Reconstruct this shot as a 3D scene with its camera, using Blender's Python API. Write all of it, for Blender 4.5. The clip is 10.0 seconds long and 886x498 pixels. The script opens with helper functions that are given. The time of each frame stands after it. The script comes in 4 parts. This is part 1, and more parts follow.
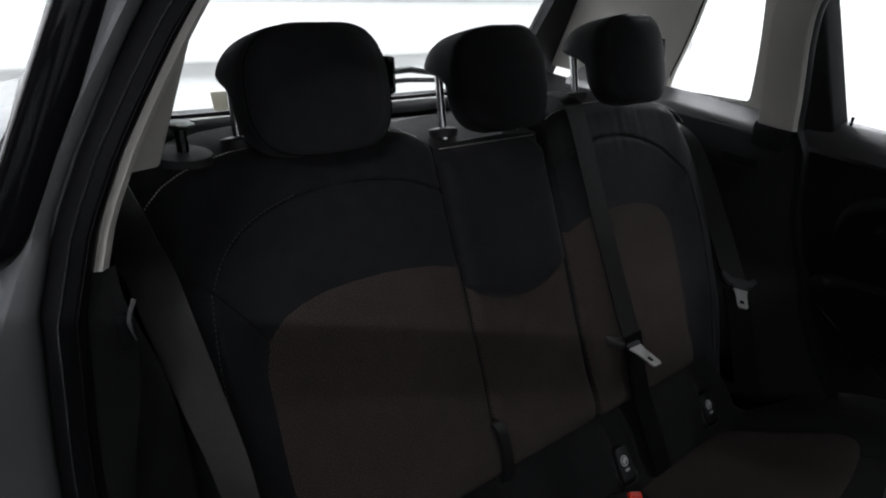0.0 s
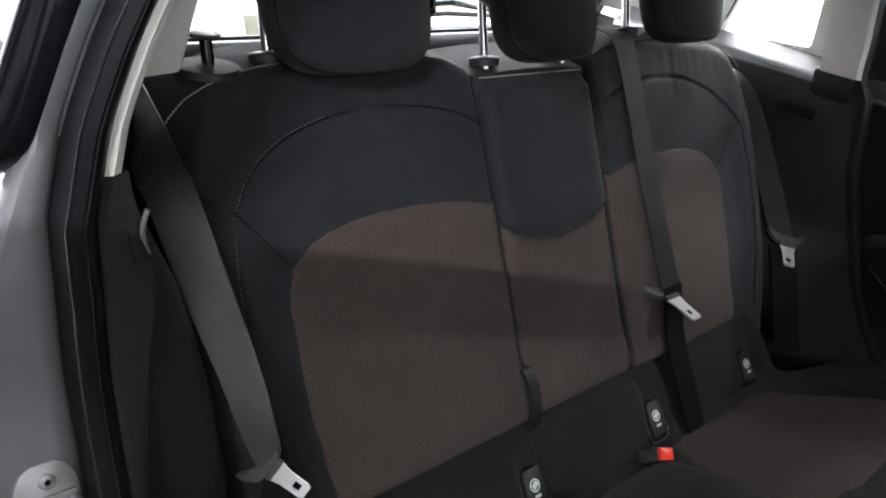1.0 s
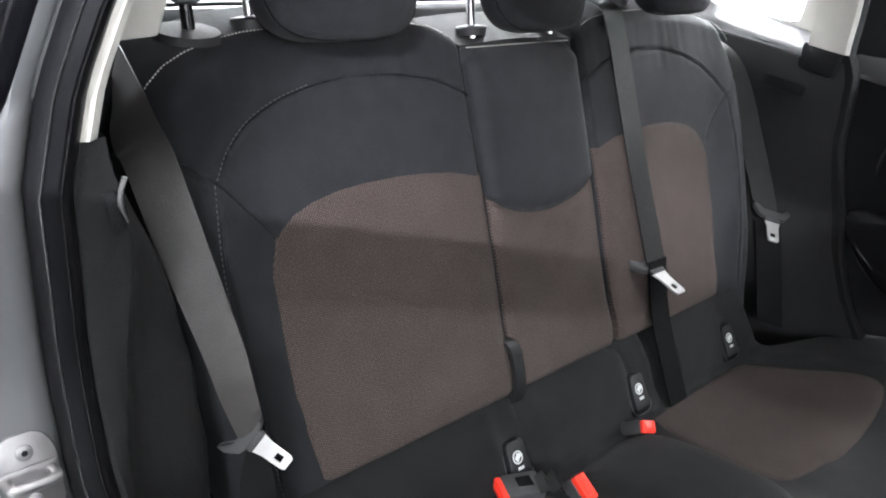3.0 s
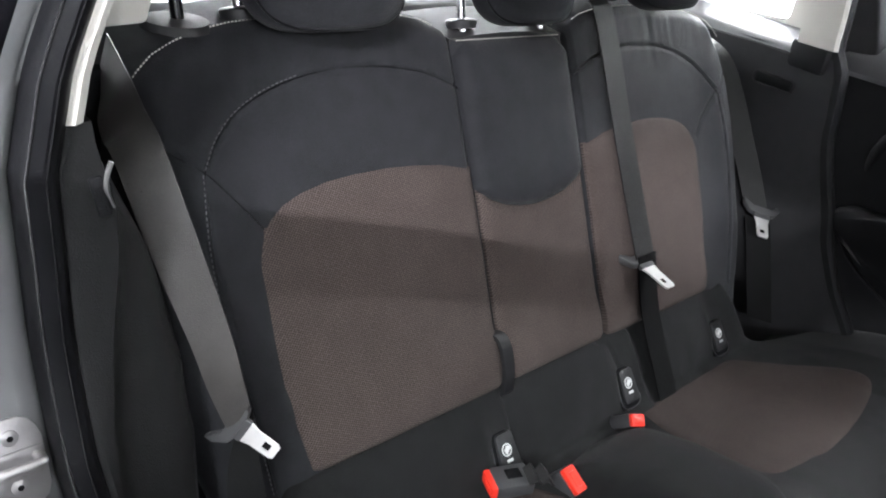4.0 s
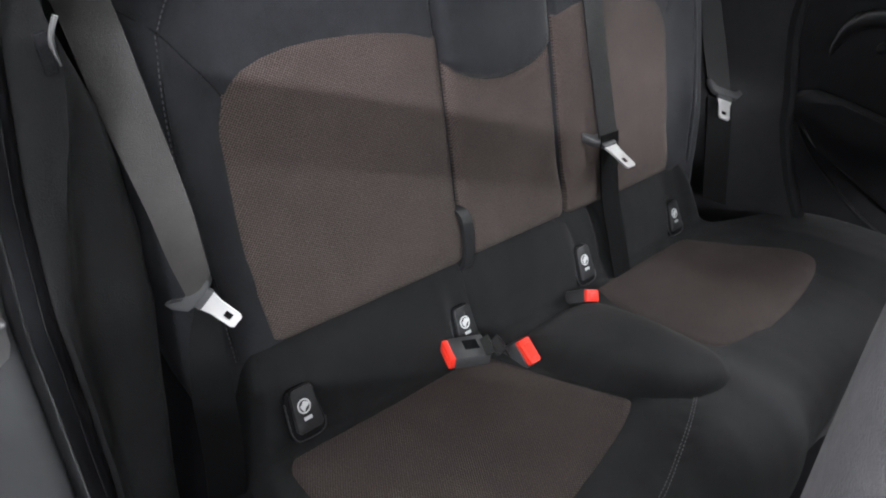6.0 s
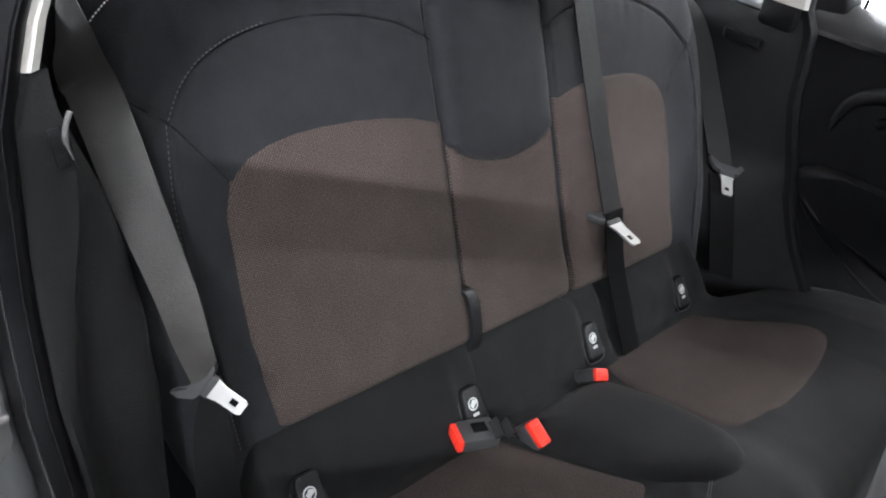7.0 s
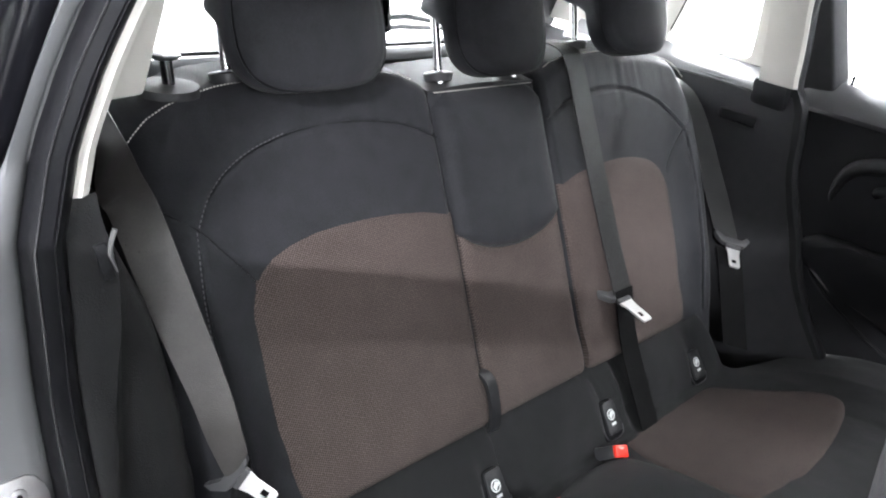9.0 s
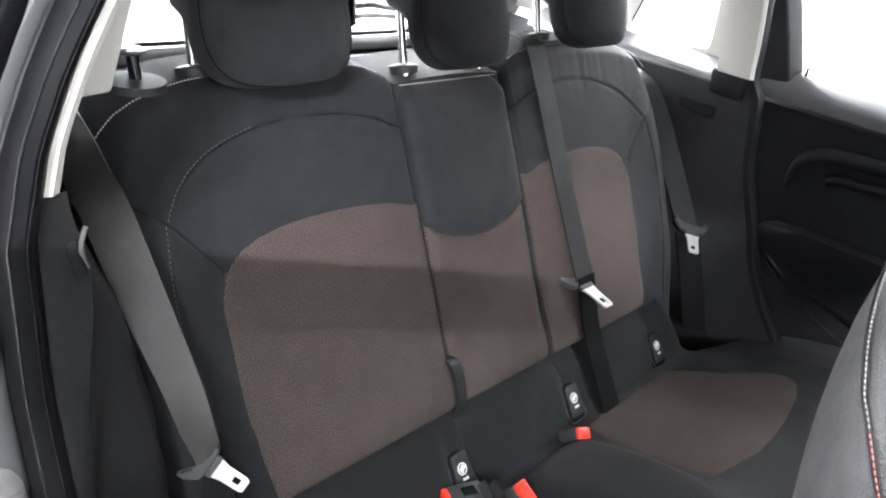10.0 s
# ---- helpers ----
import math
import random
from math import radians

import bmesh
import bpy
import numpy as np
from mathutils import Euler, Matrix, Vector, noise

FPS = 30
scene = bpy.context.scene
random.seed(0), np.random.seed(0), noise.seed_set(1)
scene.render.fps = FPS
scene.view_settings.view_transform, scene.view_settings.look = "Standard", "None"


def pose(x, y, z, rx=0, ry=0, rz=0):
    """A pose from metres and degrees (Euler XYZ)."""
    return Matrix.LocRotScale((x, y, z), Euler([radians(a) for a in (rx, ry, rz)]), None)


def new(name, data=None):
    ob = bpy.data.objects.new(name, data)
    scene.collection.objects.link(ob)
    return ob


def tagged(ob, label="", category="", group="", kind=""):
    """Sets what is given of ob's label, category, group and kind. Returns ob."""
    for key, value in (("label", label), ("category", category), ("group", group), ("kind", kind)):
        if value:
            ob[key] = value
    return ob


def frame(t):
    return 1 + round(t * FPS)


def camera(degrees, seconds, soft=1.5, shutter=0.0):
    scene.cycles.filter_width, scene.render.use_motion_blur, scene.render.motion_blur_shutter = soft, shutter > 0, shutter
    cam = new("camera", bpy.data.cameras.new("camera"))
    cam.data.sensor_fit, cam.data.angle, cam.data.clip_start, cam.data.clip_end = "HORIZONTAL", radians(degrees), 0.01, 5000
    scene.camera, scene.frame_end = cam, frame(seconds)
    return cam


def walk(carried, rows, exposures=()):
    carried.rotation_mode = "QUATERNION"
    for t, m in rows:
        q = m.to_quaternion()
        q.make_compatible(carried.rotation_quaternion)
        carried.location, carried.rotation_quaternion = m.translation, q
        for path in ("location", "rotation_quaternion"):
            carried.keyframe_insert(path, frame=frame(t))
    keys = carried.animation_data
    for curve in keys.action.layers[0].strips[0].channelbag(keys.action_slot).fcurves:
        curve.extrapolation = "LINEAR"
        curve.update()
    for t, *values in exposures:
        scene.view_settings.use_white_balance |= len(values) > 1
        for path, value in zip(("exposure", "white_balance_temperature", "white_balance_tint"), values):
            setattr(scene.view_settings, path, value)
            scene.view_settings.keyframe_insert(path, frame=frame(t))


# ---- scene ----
cam = camera(59.17, 10.0, soft=2.0)
PATH = [
    (0.0, -0.8586, -0.4760, 1.3839, 67.00, -6.39, -43.74),
    (0.5, -0.8304, -0.4398, 1.3590, 65.68, -6.55, -41.68),
    (1.0, -0.8327, -0.4510, 1.3397, 63.30, -7.73, -40.61),
    (1.5, -0.8327, -0.4482, 1.3339, 60.74, -7.85, -40.12),
    (2.0, -0.8295, -0.4470, 1.3353, 61.02, -7.59, -40.64),
    (2.5, -0.8270, -0.4470, 1.3357, 61.22, -7.87, -40.88),
    (3.0, -0.8270, -0.4474, 1.3346, 61.45, -8.63, -41.32),
    (4.3, -0.8256, -0.4588, 1.3248, 61.59, -8.90, -41.76),
    (4.5, -0.8231, -0.4576, 1.3298, 58.49, -9.46, -42.00),
    (5.0, -0.8273, -0.4600, 1.3209, 53.99, -10.68, -43.30),
    (5.2, -0.8257, -0.4606, 1.3197, 52.76, -10.99, -43.31),
    (6.3, -0.8278, -0.4497, 1.3172, 53.31, -11.84, -43.96),
    (6.5, -0.8268, -0.4487, 1.3197, 54.53, -11.73, -43.85),
    (7.0, -0.8247, -0.4446, 1.3254, 58.36, -10.85, -43.72),
    (7.5, -0.8247, -0.4474, 1.3294, 61.45, -9.50, -44.04),
    (8.0, -0.8253, -0.4488, 1.3390, 63.93, -8.78, -44.12),
    (8.5, -0.8423, -0.4621, 1.3495, 64.04, -8.26, -43.84),
    (9.0, -0.8513, -0.4698, 1.3582, 64.18, -8.00, -43.82),
    (9.5, -0.8534, -0.4737, 1.3552, 64.12, -7.91, -44.13),
    (10.0, -0.8625, -0.4815, 1.3772, 63.25, -8.73, -46.07),
]
EXPOSURES = [(0.0, -2.25), (0.5, -1.38), (1.0, -0.3), (1.5, 0.27), (2.0, 0.60), (3.0, 0.78), (4.3, 0.72), (5.0, 0.6), (6.5, 0.6), (7.5, 0.8), (8.5, 0.95), (10.0, 0.98)]
walk(cam, [(t, pose(x, y, z, a, b, c)) for t, x, y, z, a, b, c in PATH], EXPOSURES)

# ---- light: a white showroom hall with unseen ceiling panels ----
world = bpy.data.worlds.new("hall_ambient")
world.use_nodes = True
world.node_tree.nodes["Background"].inputs[0].default_value = (0.9, 0.95, 1.0, 1)
world.node_tree.nodes["Background"].inputs[1].default_value = 0.05
scene.world = world


def unseen_lamp(x, y, sx, sy, power, turn=0, colour=(0.985, 1.0, 1.06)):
    lamp = bpy.data.lights.new("unseen_hall_light", "AREA")
    lamp.shape, lamp.size, lamp.size_y, lamp.energy = "RECTANGLE", sx, sy, power
    lamp.color = colour
    ob = new("unseen_hall_light", lamp)
    ob.matrix_world = pose(x, y, 3.37, 0, 0, turn)
    return ob


# unseen panels added to whiten window walls, brighten near seat, cast seat shadows
for row in ((0, 2.75, 7.0, 0.5, 2500), (5.5, 2.2, 0.8, 2.6, 1000), (-2.6, -1.6, 0.6, 0.6, 80), (0, -6.0, 9.0, 0.5, 165, 0, (0.93, 1.0, 1.12)), (-3.6, -5.6, 1.4, 1.2, 300), (-4.35, -2.6, 1.3, 0.10, 700, -38), (2.5, -2.35, 0.3, 0.3, 80)):
    unseen_lamp(*row)


# ---- materials ----
def material(name, colour, rough=0.6, metal=0.0, vary=0.15, scale=40.0, bump=0.05, bump_scale=400.0, sheen=0.0, spec=0.5, coat=0.0):
    m = bpy.data.materials.new(name)
    m.use_nodes = True
    nt = m.node_tree
    b = nt.nodes["Principled BSDF"]
    tex = nt.nodes.new("ShaderNodeTexCoord")
    n1 = nt.nodes.new("ShaderNodeTexNoise")
    n1.inputs["Scale"].default_value, n1.inputs["Detail"].default_value = scale, 5
    n2 = nt.nodes.new("ShaderNodeTexNoise")
    n2.inputs["Scale"].default_value, n2.inputs["Detail"].default_value = scale * 0.12, 3
    for n in (n1, n2):
        nt.links.new(tex.outputs["Object"], n.inputs["Vector"])
    add = nt.nodes.new("ShaderNodeMath")
    add.operation = "ADD"
    nt.links.new(n1.outputs["Fac"], add.inputs[0])
    nt.links.new(n2.outputs["Fac"], add.inputs[1])
    ramp = nt.nodes.new("ShaderNodeMapRange")
    ramp.inputs["From Min"].default_value, ramp.inputs["From Max"].default_value = 0.4, 1.6
    ramp.inputs["To Min"].default_value, ramp.inputs["To Max"].default_value = 1 - vary, 1 + vary
    nt.links.new(add.outputs[0], ramp.inputs["Value"])
    mul = nt.nodes.new("ShaderNodeVectorMath")
    mul.operation = "SCALE"
    mul.inputs[0].default_value = colour
    nt.links.new(ramp.outputs["Result"], mul.inputs["Scale"])
    nt.links.new(mul.outputs["Vector"], b.inputs["Base Color"])
    rr = nt.nodes.new("ShaderNodeMapRange")
    rr.inputs["From Min"].default_value, rr.inputs["From Max"].default_value = 0.1, 0.9
    rr.inputs["To Min"].default_value, rr.inputs["To Max"].default_value = max(rough - 0.1, 0.03), min(rough + 0.1, 1)
    nt.links.new(n1.outputs["Fac"], rr.inputs["Value"])
    nt.links.new(rr.outputs["Result"], b.inputs["Roughness"])
    b.inputs["Metallic"].default_value = metal
    b.inputs["Specular IOR Level"].default_value = spec
    b.inputs["Sheen Weight"].default_value = sheen
    b.inputs["Sheen Roughness"].default_value = 0.5
    b.inputs["Coat Weight"].default_value = coat
    b.inputs["Coat Roughness"].default_value = 0.05
    if bump:
        n3 = nt.nodes.new("ShaderNodeTexNoise")
        n3.inputs["Scale"].default_value, n3.inputs["Detail"].default_value = bump_scale, 3
        nt.links.new(tex.outputs["Object"], n3.inputs["Vector"])
        bp = nt.nodes.new("ShaderNodeBump")
        bp.inputs["Strength"].default_value, bp.inputs["Distance"].default_value = bump, 0.002
        nt.links.new(n3.outputs["Fac"], bp.inputs["Height"])
        nt.links.new(bp.outputs["Normal"], b.inputs["Normal"])
    return m


def weave(name, dark, light, pitch, tilt):
    """Open knit of pale threads over a darker ground, in rows along x; tilt turns the rows into the cloth's plane."""
    m = material(name, dark, 0.85, sheen=0.03, spec=0.06, bump=0)
    nt = m.node_tree
    b = nt.nodes["Principled BSDF"]
    tex = nt.nodes.new("ShaderNodeTexCoord")
    mp = nt.nodes.new("ShaderNodeMapping")
    turn = nt.nodes.new("ShaderNodeMapping")
    turn.inputs["Rotation"].default_value = (tilt, 0, 0)
    mp.inputs["Scale"].default_value = (1 / pitch, 1.2 / pitch, 0)
    mp.inputs["Rotation"].default_value = (0, 0, 0.55)
    nt.links.new(tex.outputs["Object"], turn.inputs["Vector"])
    nt.links.new(turn.outputs["Vector"], mp.inputs["Vector"])
    vo = nt.nodes.new("ShaderNodeTexVoronoi")
    vo.voronoi_dimensions = "2D"
    vo.inputs["Scale"].default_value, vo.inputs["Randomness"].default_value = 1.0, 0.2
    nt.links.new(mp.outputs["Vector"], vo.inputs["Vector"])
    rg = nt.nodes.new("ShaderNodeMapRange")
    rg.inputs["From Min"].default_value, rg.inputs["From Max"].default_value = 0.18, 0.62
    nt.links.new(vo.outputs["Distance"], rg.inputs["Value"])
    ns = nt.nodes.new("ShaderNodeTexNoise")
    ns.inputs["Scale"].default_value, ns.inputs["Detail"].default_value = 30, 6
    nt.links.new(tex.outputs["Object"], ns.inputs["Vector"])
    mix = nt.nodes.new("ShaderNodeMix")
    mix.data_type = "RGBA"
    mix.inputs["A"].default_value, mix.inputs["B"].default_value = (*dark, 1), (*light, 1)
    nt.links.new(rg.outputs["Result"], mix.inputs["Factor"])
    hv = nt.nodes.new("ShaderNodeHueSaturation")
    va = nt.nodes.new("ShaderNodeMapRange")
    va.inputs["From Min"].default_value, va.inputs["From Max"].default_value = 0.3, 0.7
    va.inputs["To Min"].default_value, va.inputs["To Max"].default_value = 0.93, 1.07
    nt.links.new(ns.outputs["Fac"], va.inputs["Value"])
    nt.links.new(va.outputs["Result"], hv.inputs["Value"])
    nt.links.new(mix.outputs["Result"], hv.inputs["Color"])
    nt.links.new(hv.outputs["Color"], b.inputs["Base Color"])
    bp = nt.nodes.new("ShaderNodeBump")
    bp.inputs["Strength"].default_value, bp.inputs["Distance"].default_value = 0.6, 0.001
    nt.links.new(rg.outputs["Result"], bp.inputs["Height"])
    nt.links.new(bp.outputs["Normal"], b.inputs["Normal"])
    return m


RECLINE = 26.5
M_CLOTH = material("black_cloth", (0.0166, 0.0168, 0.0191), 0.62, vary=0.4, scale=330, bump=0.4, bump_scale=800, sheen=0.06, spec=0.10)
M_CLOTH2 = material("black_band_cloth", (0.0090, 0.0090, 0.0094), 0.72, vary=0.4, scale=330, bump=0.4, bump_scale=800, sheen=0.05, spec=0.10)
M_KNIT_BACK = weave("brown_knit", (0.0168, 0.0130, 0.0120), (0.097, 0.0755, 0.0690), 0.0029, radians(-(90 - RECLINE)))
M_KNIT_SEAT = weave("brown_knit_seat", (0.0150, 0.0114, 0.0106), (0.080, 0.0622, 0.0568), 0.0029, radians(12))
M_LEATHER = material("front_seat_cover", (0.015, 0.0148, 0.0155), 0.5, vary=0.25, scale=120, bump=0.3, bump_scale=700, spec=0.2)
M_PLASTIC = material("black_plastic", (0.0120, 0.0120, 0.0130), 0.5, vary=0.25, scale=60, bump=0.25, bump_scale=700, spec=0.12)
M_PLASTIC_GREY = material("grey_plastic", (0.022, 0.022, 0.0235), 0.42, vary=0.2, scale=60, bump=0.1, bump_scale=500)
M_RUBBER = material("black_rubber", (0.006, 0.006, 0.007), 0.40, vary=0.35, scale=30, bump=0.15, bump_scale=120, spec=0.10)
M_GLOSS = material("gloss_black", (0.006, 0.006, 0.007), 0.08, vary=0.1, bump=0)
M_GREY = material("mid_grey_plastic", (0.055, 0.056, 0.058), 0.38, vary=0.15, scale=60, bump=0.1, bump_scale=500)
M_TRIM = material("black_grained_trim", (0.0238, 0.0238, 0.0254), 0.55, vary=0.3, scale=50, bump=0.3, bump_scale=700, spec=0.16)
M_TINT = material("tinted_black", (0.004, 0.004, 0.005), 0.06, vary=0.1, bump=0, spec=0.12)
M_PAINT = material("grey_paint", (0.122, 0.124, 0.127), 0.35, metal=0.2, vary=0.03, scale=20, bump=0, coat=0.7)
M_CREAM = material("cream_trim", (0.52, 0.505, 0.465), 0.6, vary=0.06, scale=30, bump=0.1, bump_scale=600)
M_FLAP = material("flap_plastic", (0.016, 0.016, 0.017), 0.45, vary=0.2, scale=60, bump=0.15, bump_scale=600, spec=0.3)
M_DOME = material("domed_cover_plastic", (0.0131, 0.0131, 0.0135), 0.5, vary=0.25, scale=50, bump=0.3, bump_scale=700, spec=0.2)
M_HOUSING = material("buckle_plastic", (0.038, 0.038, 0.040), 0.4, vary=0.15, scale=60, bump=0.15, bump_scale=600)
M_STRAP = material("strap_plastic", (0.012, 0.012, 0.013), 0.42, vary=0.15, scale=60, bump=0.05)
M_LIP = material("glossy_rubber", (0.012, 0.012, 0.013), 0.22, vary=0.5, scale=25, bump=0.3, bump_scale=90)
M_DOOR = material("soft_door_plastic", (0.013, 0.013, 0.014), 0.55, vary=0.25, scale=55, bump=0.3, bump_scale=700, spec=0.15)
M_COVER = material("top_cover_plastic", (0.026, 0.026, 0.027), 0.62, vary=0.2, scale=60, bump=0.25, bump_scale=600, spec=0.2)
M_HOOK = material("grey_hook_plastic", (0.075, 0.075, 0.075), 0.35, vary=0.1, scale=60, bump=0.05)
M_CHROME = material("polished_steel", (0.80, 0.80, 0.81), 0.20, metal=1.0, vary=0.05, bump=0)
M_STEEL = material("zinc_steel", (0.66, 0.65, 0.64), 0.34, metal=0.6, vary=0.15, scale=80, bump=0.05)
M_WEBBING = material("belt_webbing", (0.0104, 0.0102, 0.0101), 0.44, vary=0.3, scale=420, bump=0.5, bump_scale=1000, spec=0.25)
# brownish belt webbing, made paler to paint the stronger light on the near belt
M_WEBBING_LIT = material("lit_brown_webbing", (0.0361, 0.0332, 0.0311), 0.33, vary=0.35, scale=420, bump=0.4, bump_scale=1000, spec=0.45)
# belt webbing again, with the shade below the tongue put into its colour
M_LAP_SHADE = material("shaded_webbing", (0.0033, 0.0033, 0.0035), 0.55, vary=0.3, scale=420, bump=0.4, bump_scale=1000, spec=0.1)
M_RAIL = material("grey_door_rail", (0.05, 0.05, 0.053), 0.45, vary=0.2, scale=60, bump=0.2, bump_scale=600)
# dark plastic made paler, with the window's grazing light put into the colour
M_LEDGE = material("lit_ledge", (0.08, 0.08, 0.083), 0.42, vary=0.1, scale=50, bump=0.1, bump_scale=500)
M_GRIP = material("tongue_grip", (0.0403, 0.0403, 0.0422), 0.5, vary=0.15, scale=80)
M_RED = material("red_button", (0.72, 0.035, 0.02), 0.35, vary=0.1, scale=50, bump=0.02)
M_THREAD = material("pale_thread", (0.42, 0.40, 0.37), 0.8, vary=0.2, scale=200)
M_THREAD_DARK = material("grey_thread", (0.085, 0.085, 0.09), 0.8, vary=0.2, scale=200)
M_THREAD_DULL = material("dull_thread", (0.14, 0.135, 0.13), 0.8, vary=0.2, scale=200)
M_THREAD_RED = material("red_thread", (0.24, 0.07, 0.05), 0.8, vary=0.2, scale=200)
M_PRINT = material("white_print", (0.52, 0.52, 0.52), 0.6, vary=0.08)
M_WALL = material("white_wall", (0.82, 0.82, 0.81), 0.8, vary=0.04, scale=3, bump=0.05, bump_scale=90)
M_WALL_GREY = material("grey_wall", (0.16, 0.16, 0.165), 0.8, vary=0.06, scale=3, bump=0.05, bump_scale=90)
M_FLOOR = material("grey_floor", (0.24, 0.24, 0.24), 0.35, vary=0.12, scale=6, bump=0.03)
M_CARPET = material("black_carpet", (0.012, 0.012, 0.013), 0.95, vary=0.3, scale=90, bump=0.5, bump_scale=600, spec=0.05)
M_LINER = material("grey_headliner", (0.55, 0.54, 0.51), 0.9, vary=0.06, scale=60, bump=0.2, bump_scale=500)
M_STICKER = material("pale_sticker", (0.68, 0.66, 0.52), 0.6, vary=0.1)


def glass(name):
    m = bpy.data.materials.new(name)
    m.use_nodes = True
    b = m.node_tree.nodes["Principled BSDF"]
    b.inputs["Transmission Weight"].default_value, b.inputs["Roughness"].default_value = 1.0, 0.0
    b.inputs["IOR"].default_value, b.inputs["Base Color"].default_value = 1.45, (0.93, 0.96, 0.95, 1)
    return m


def tinted_glass(name, tint):
    """Thin tinted pane that lets light straight through."""
    m = bpy.data.materials.new(name)
    m.use_nodes = True
    nt = m.node_tree
    clear, gloss, mix = nt.nodes.new("ShaderNodeBsdfTransparent"), nt.nodes.new("ShaderNodeBsdfGlossy"), nt.nodes.new("ShaderNodeMixShader")
    clear.inputs["Color"].default_value, gloss.inputs["Roughness"].default_value, mix.inputs["Fac"].default_value = tint, 0.02, 0.06
    nt.links.new(clear.outputs[0], mix.inputs[1])
    nt.links.new(gloss.outputs[0], mix.inputs[2])
    nt.links.new(mix.outputs[0], nt.nodes["Material Output"].inputs["Surface"])
    return m


M_GLASS = glass("window_glass")
M_TINTED_GLASS = tinted_glass("tinted_glass", (0.76, 0.78, 0.77, 1))


# ---- building helpers ----
def thing(name, at, label, category, group="", kind=""):
    ob = new(name)
    ob.location = at
    ob.empty_display_size = 0.05
    return tagged(ob, label, category, group, kind)


def part(name, bm, mat, parent=None, label="", smooth=True):
    """Links a bmesh, given in the world's metres, as one mesh object under a thing or a part."""
    off = Vector((0, 0, 0))
    if parent is not None:
        root = parent
        while root.parent is not None:
            root = root.parent
        off = root.location
    bmesh.ops.translate(bm, verts=bm.verts, vec=-off)
    bmesh.ops.recalc_face_normals(bm, faces=bm.faces)
    me = bpy.data.meshes.new(name)
    bm.to_mesh(me)
    bm.free()
    if smooth:
        me.shade_smooth()
        me.set_sharp_from_angle(angle=radians(42))
    me.materials.append(mat)
    ob = new(name, me)
    if parent is not None:
        ob.parent = parent
    return tagged(ob, label)


def table(rows):
    xs, ys = [r[0] for r in rows], [r[1] for r in rows]
    return lambda v: float(np.interp(v, xs, ys))


def sheet(f, nu, nv):
    """A grid of nu x nv quads over f(u, v)."""
    bm = bmesh.new()
    vs = [[bm.verts.new(f(i / nu, j / nv)) for j in range(nv + 1)] for i in range(nu + 1)]
    for i in range(nu):
        for j in range(nv):
            bm.faces.new((vs[i][j], vs[i + 1][j], vs[i + 1][j + 1], vs[i][j + 1]))
    return bm


def rim(bm, vec, close=True):
    """Turns a sheet's border back along vec, and closes it behind."""
    edges = [e for e in bm.edges if e.is_boundary]
    got = bmesh.ops.extrude_edge_only(bm, edges=edges)
    verts = [g for g in got["geom"] if isinstance(g, bmesh.types.BMVert)]
    bmesh.ops.translate(bm, verts=verts, vec=vec)
    back = [g for g in got["geom"] if isinstance(g, bmesh.types.BMEdge)]
    if close:
        bmesh.ops.holes_fill(bm, edges=[e for e in back if e.is_boundary], sides=0)
    return bm


def box(size, at, bevel=0.004, turn=(0, 0, 0), segments=2, bm=None):
    bm = bm or bmesh.new()
    got = bmesh.ops.create_cube(bm, size=1)
    m = pose(*at, *turn) @ Matrix.Diagonal((*size, 1))
    bmesh.ops.transform(bm, matrix=m, verts=got["verts"])
    if bevel:
        es = {e for v in got["verts"] for e in v.link_edges}
        bmesh.ops.bevel(bm, geom=list(es), offset=bevel, segments=segments, affect="EDGES", profile=0.5)
    return bm


def tube(pts, radius, sides=10, bm=None, caps=True):
    """A round bar along points; radius may be a list."""
    bm = bm or bmesh.new()
    pts = [Vector(p) for p in pts]
    rad = radius if isinstance(radius, (list, tuple)) else [radius] * len(pts)
    rings, ref = [], None
    for i, p in enumerate(pts):
        d = (pts[min(i + 1, len(pts) - 1)] - pts[max(i - 1, 0)]).normalized()
        if ref is None:
            ref = d.orthogonal().normalized()
        ref = (ref - d * ref.dot(d)).normalized()
        s = d.cross(ref)
        rings.append([bm.verts.new(p + (ref * math.cos(a) + s * math.sin(a)) * rad[i]) for a in [2 * math.pi * k / sides for k in range(sides)]])
    for a, b in zip(rings, rings[1:]):
        for k in range(sides):
            bm.faces.new((a[k], a[(k + 1) % sides], b[(k + 1) % sides], b[k]))
    if caps:
        bm.faces.new(rings[0]), bm.faces.new(rings[-1][::-1])
    return bm


def strap(rows, thick=0.0014, bm=None, across=4):
    """A webbing band through rows of (left edge, right edge)."""
    bm = bm or bmesh.new()
    rows = [(Vector(a), Vector(b)) for a, b in rows]
    front, back = [], []
    for i, (a, b) in enumerate(rows):
        d = (rows[min(i + 1, len(rows) - 1)][0] - rows[max(i - 1, 0)][0])
        n = (b - a).cross(d).normalized() * thick / 2
        front.append([bm.verts.new(a.lerp(b, k / across) + n) for k in range(across + 1)])
        back.append([bm.verts.new(a.lerp(b, k / across) - n) for k in range(across + 1)])
    for i in range(len(rows) - 1):
        for k in range(across):
            bm.faces.new((front[i][k], front[i][k + 1], front[i + 1][k + 1], front[i + 1][k]))
            bm.faces.new((back[i][k + 1], back[i][k], back[i + 1][k], back[i + 1][k + 1]))
        for k in (0, across):
            bm.faces.new((front[i][k], front[i + 1][k], back[i + 1][k], back[i][k]))
    for i in (0, -1):
        for k in range(across):
            bm.faces.new((front[i][k], front[i][k + 1], back[i][k + 1], back[i][k]))
    return bm


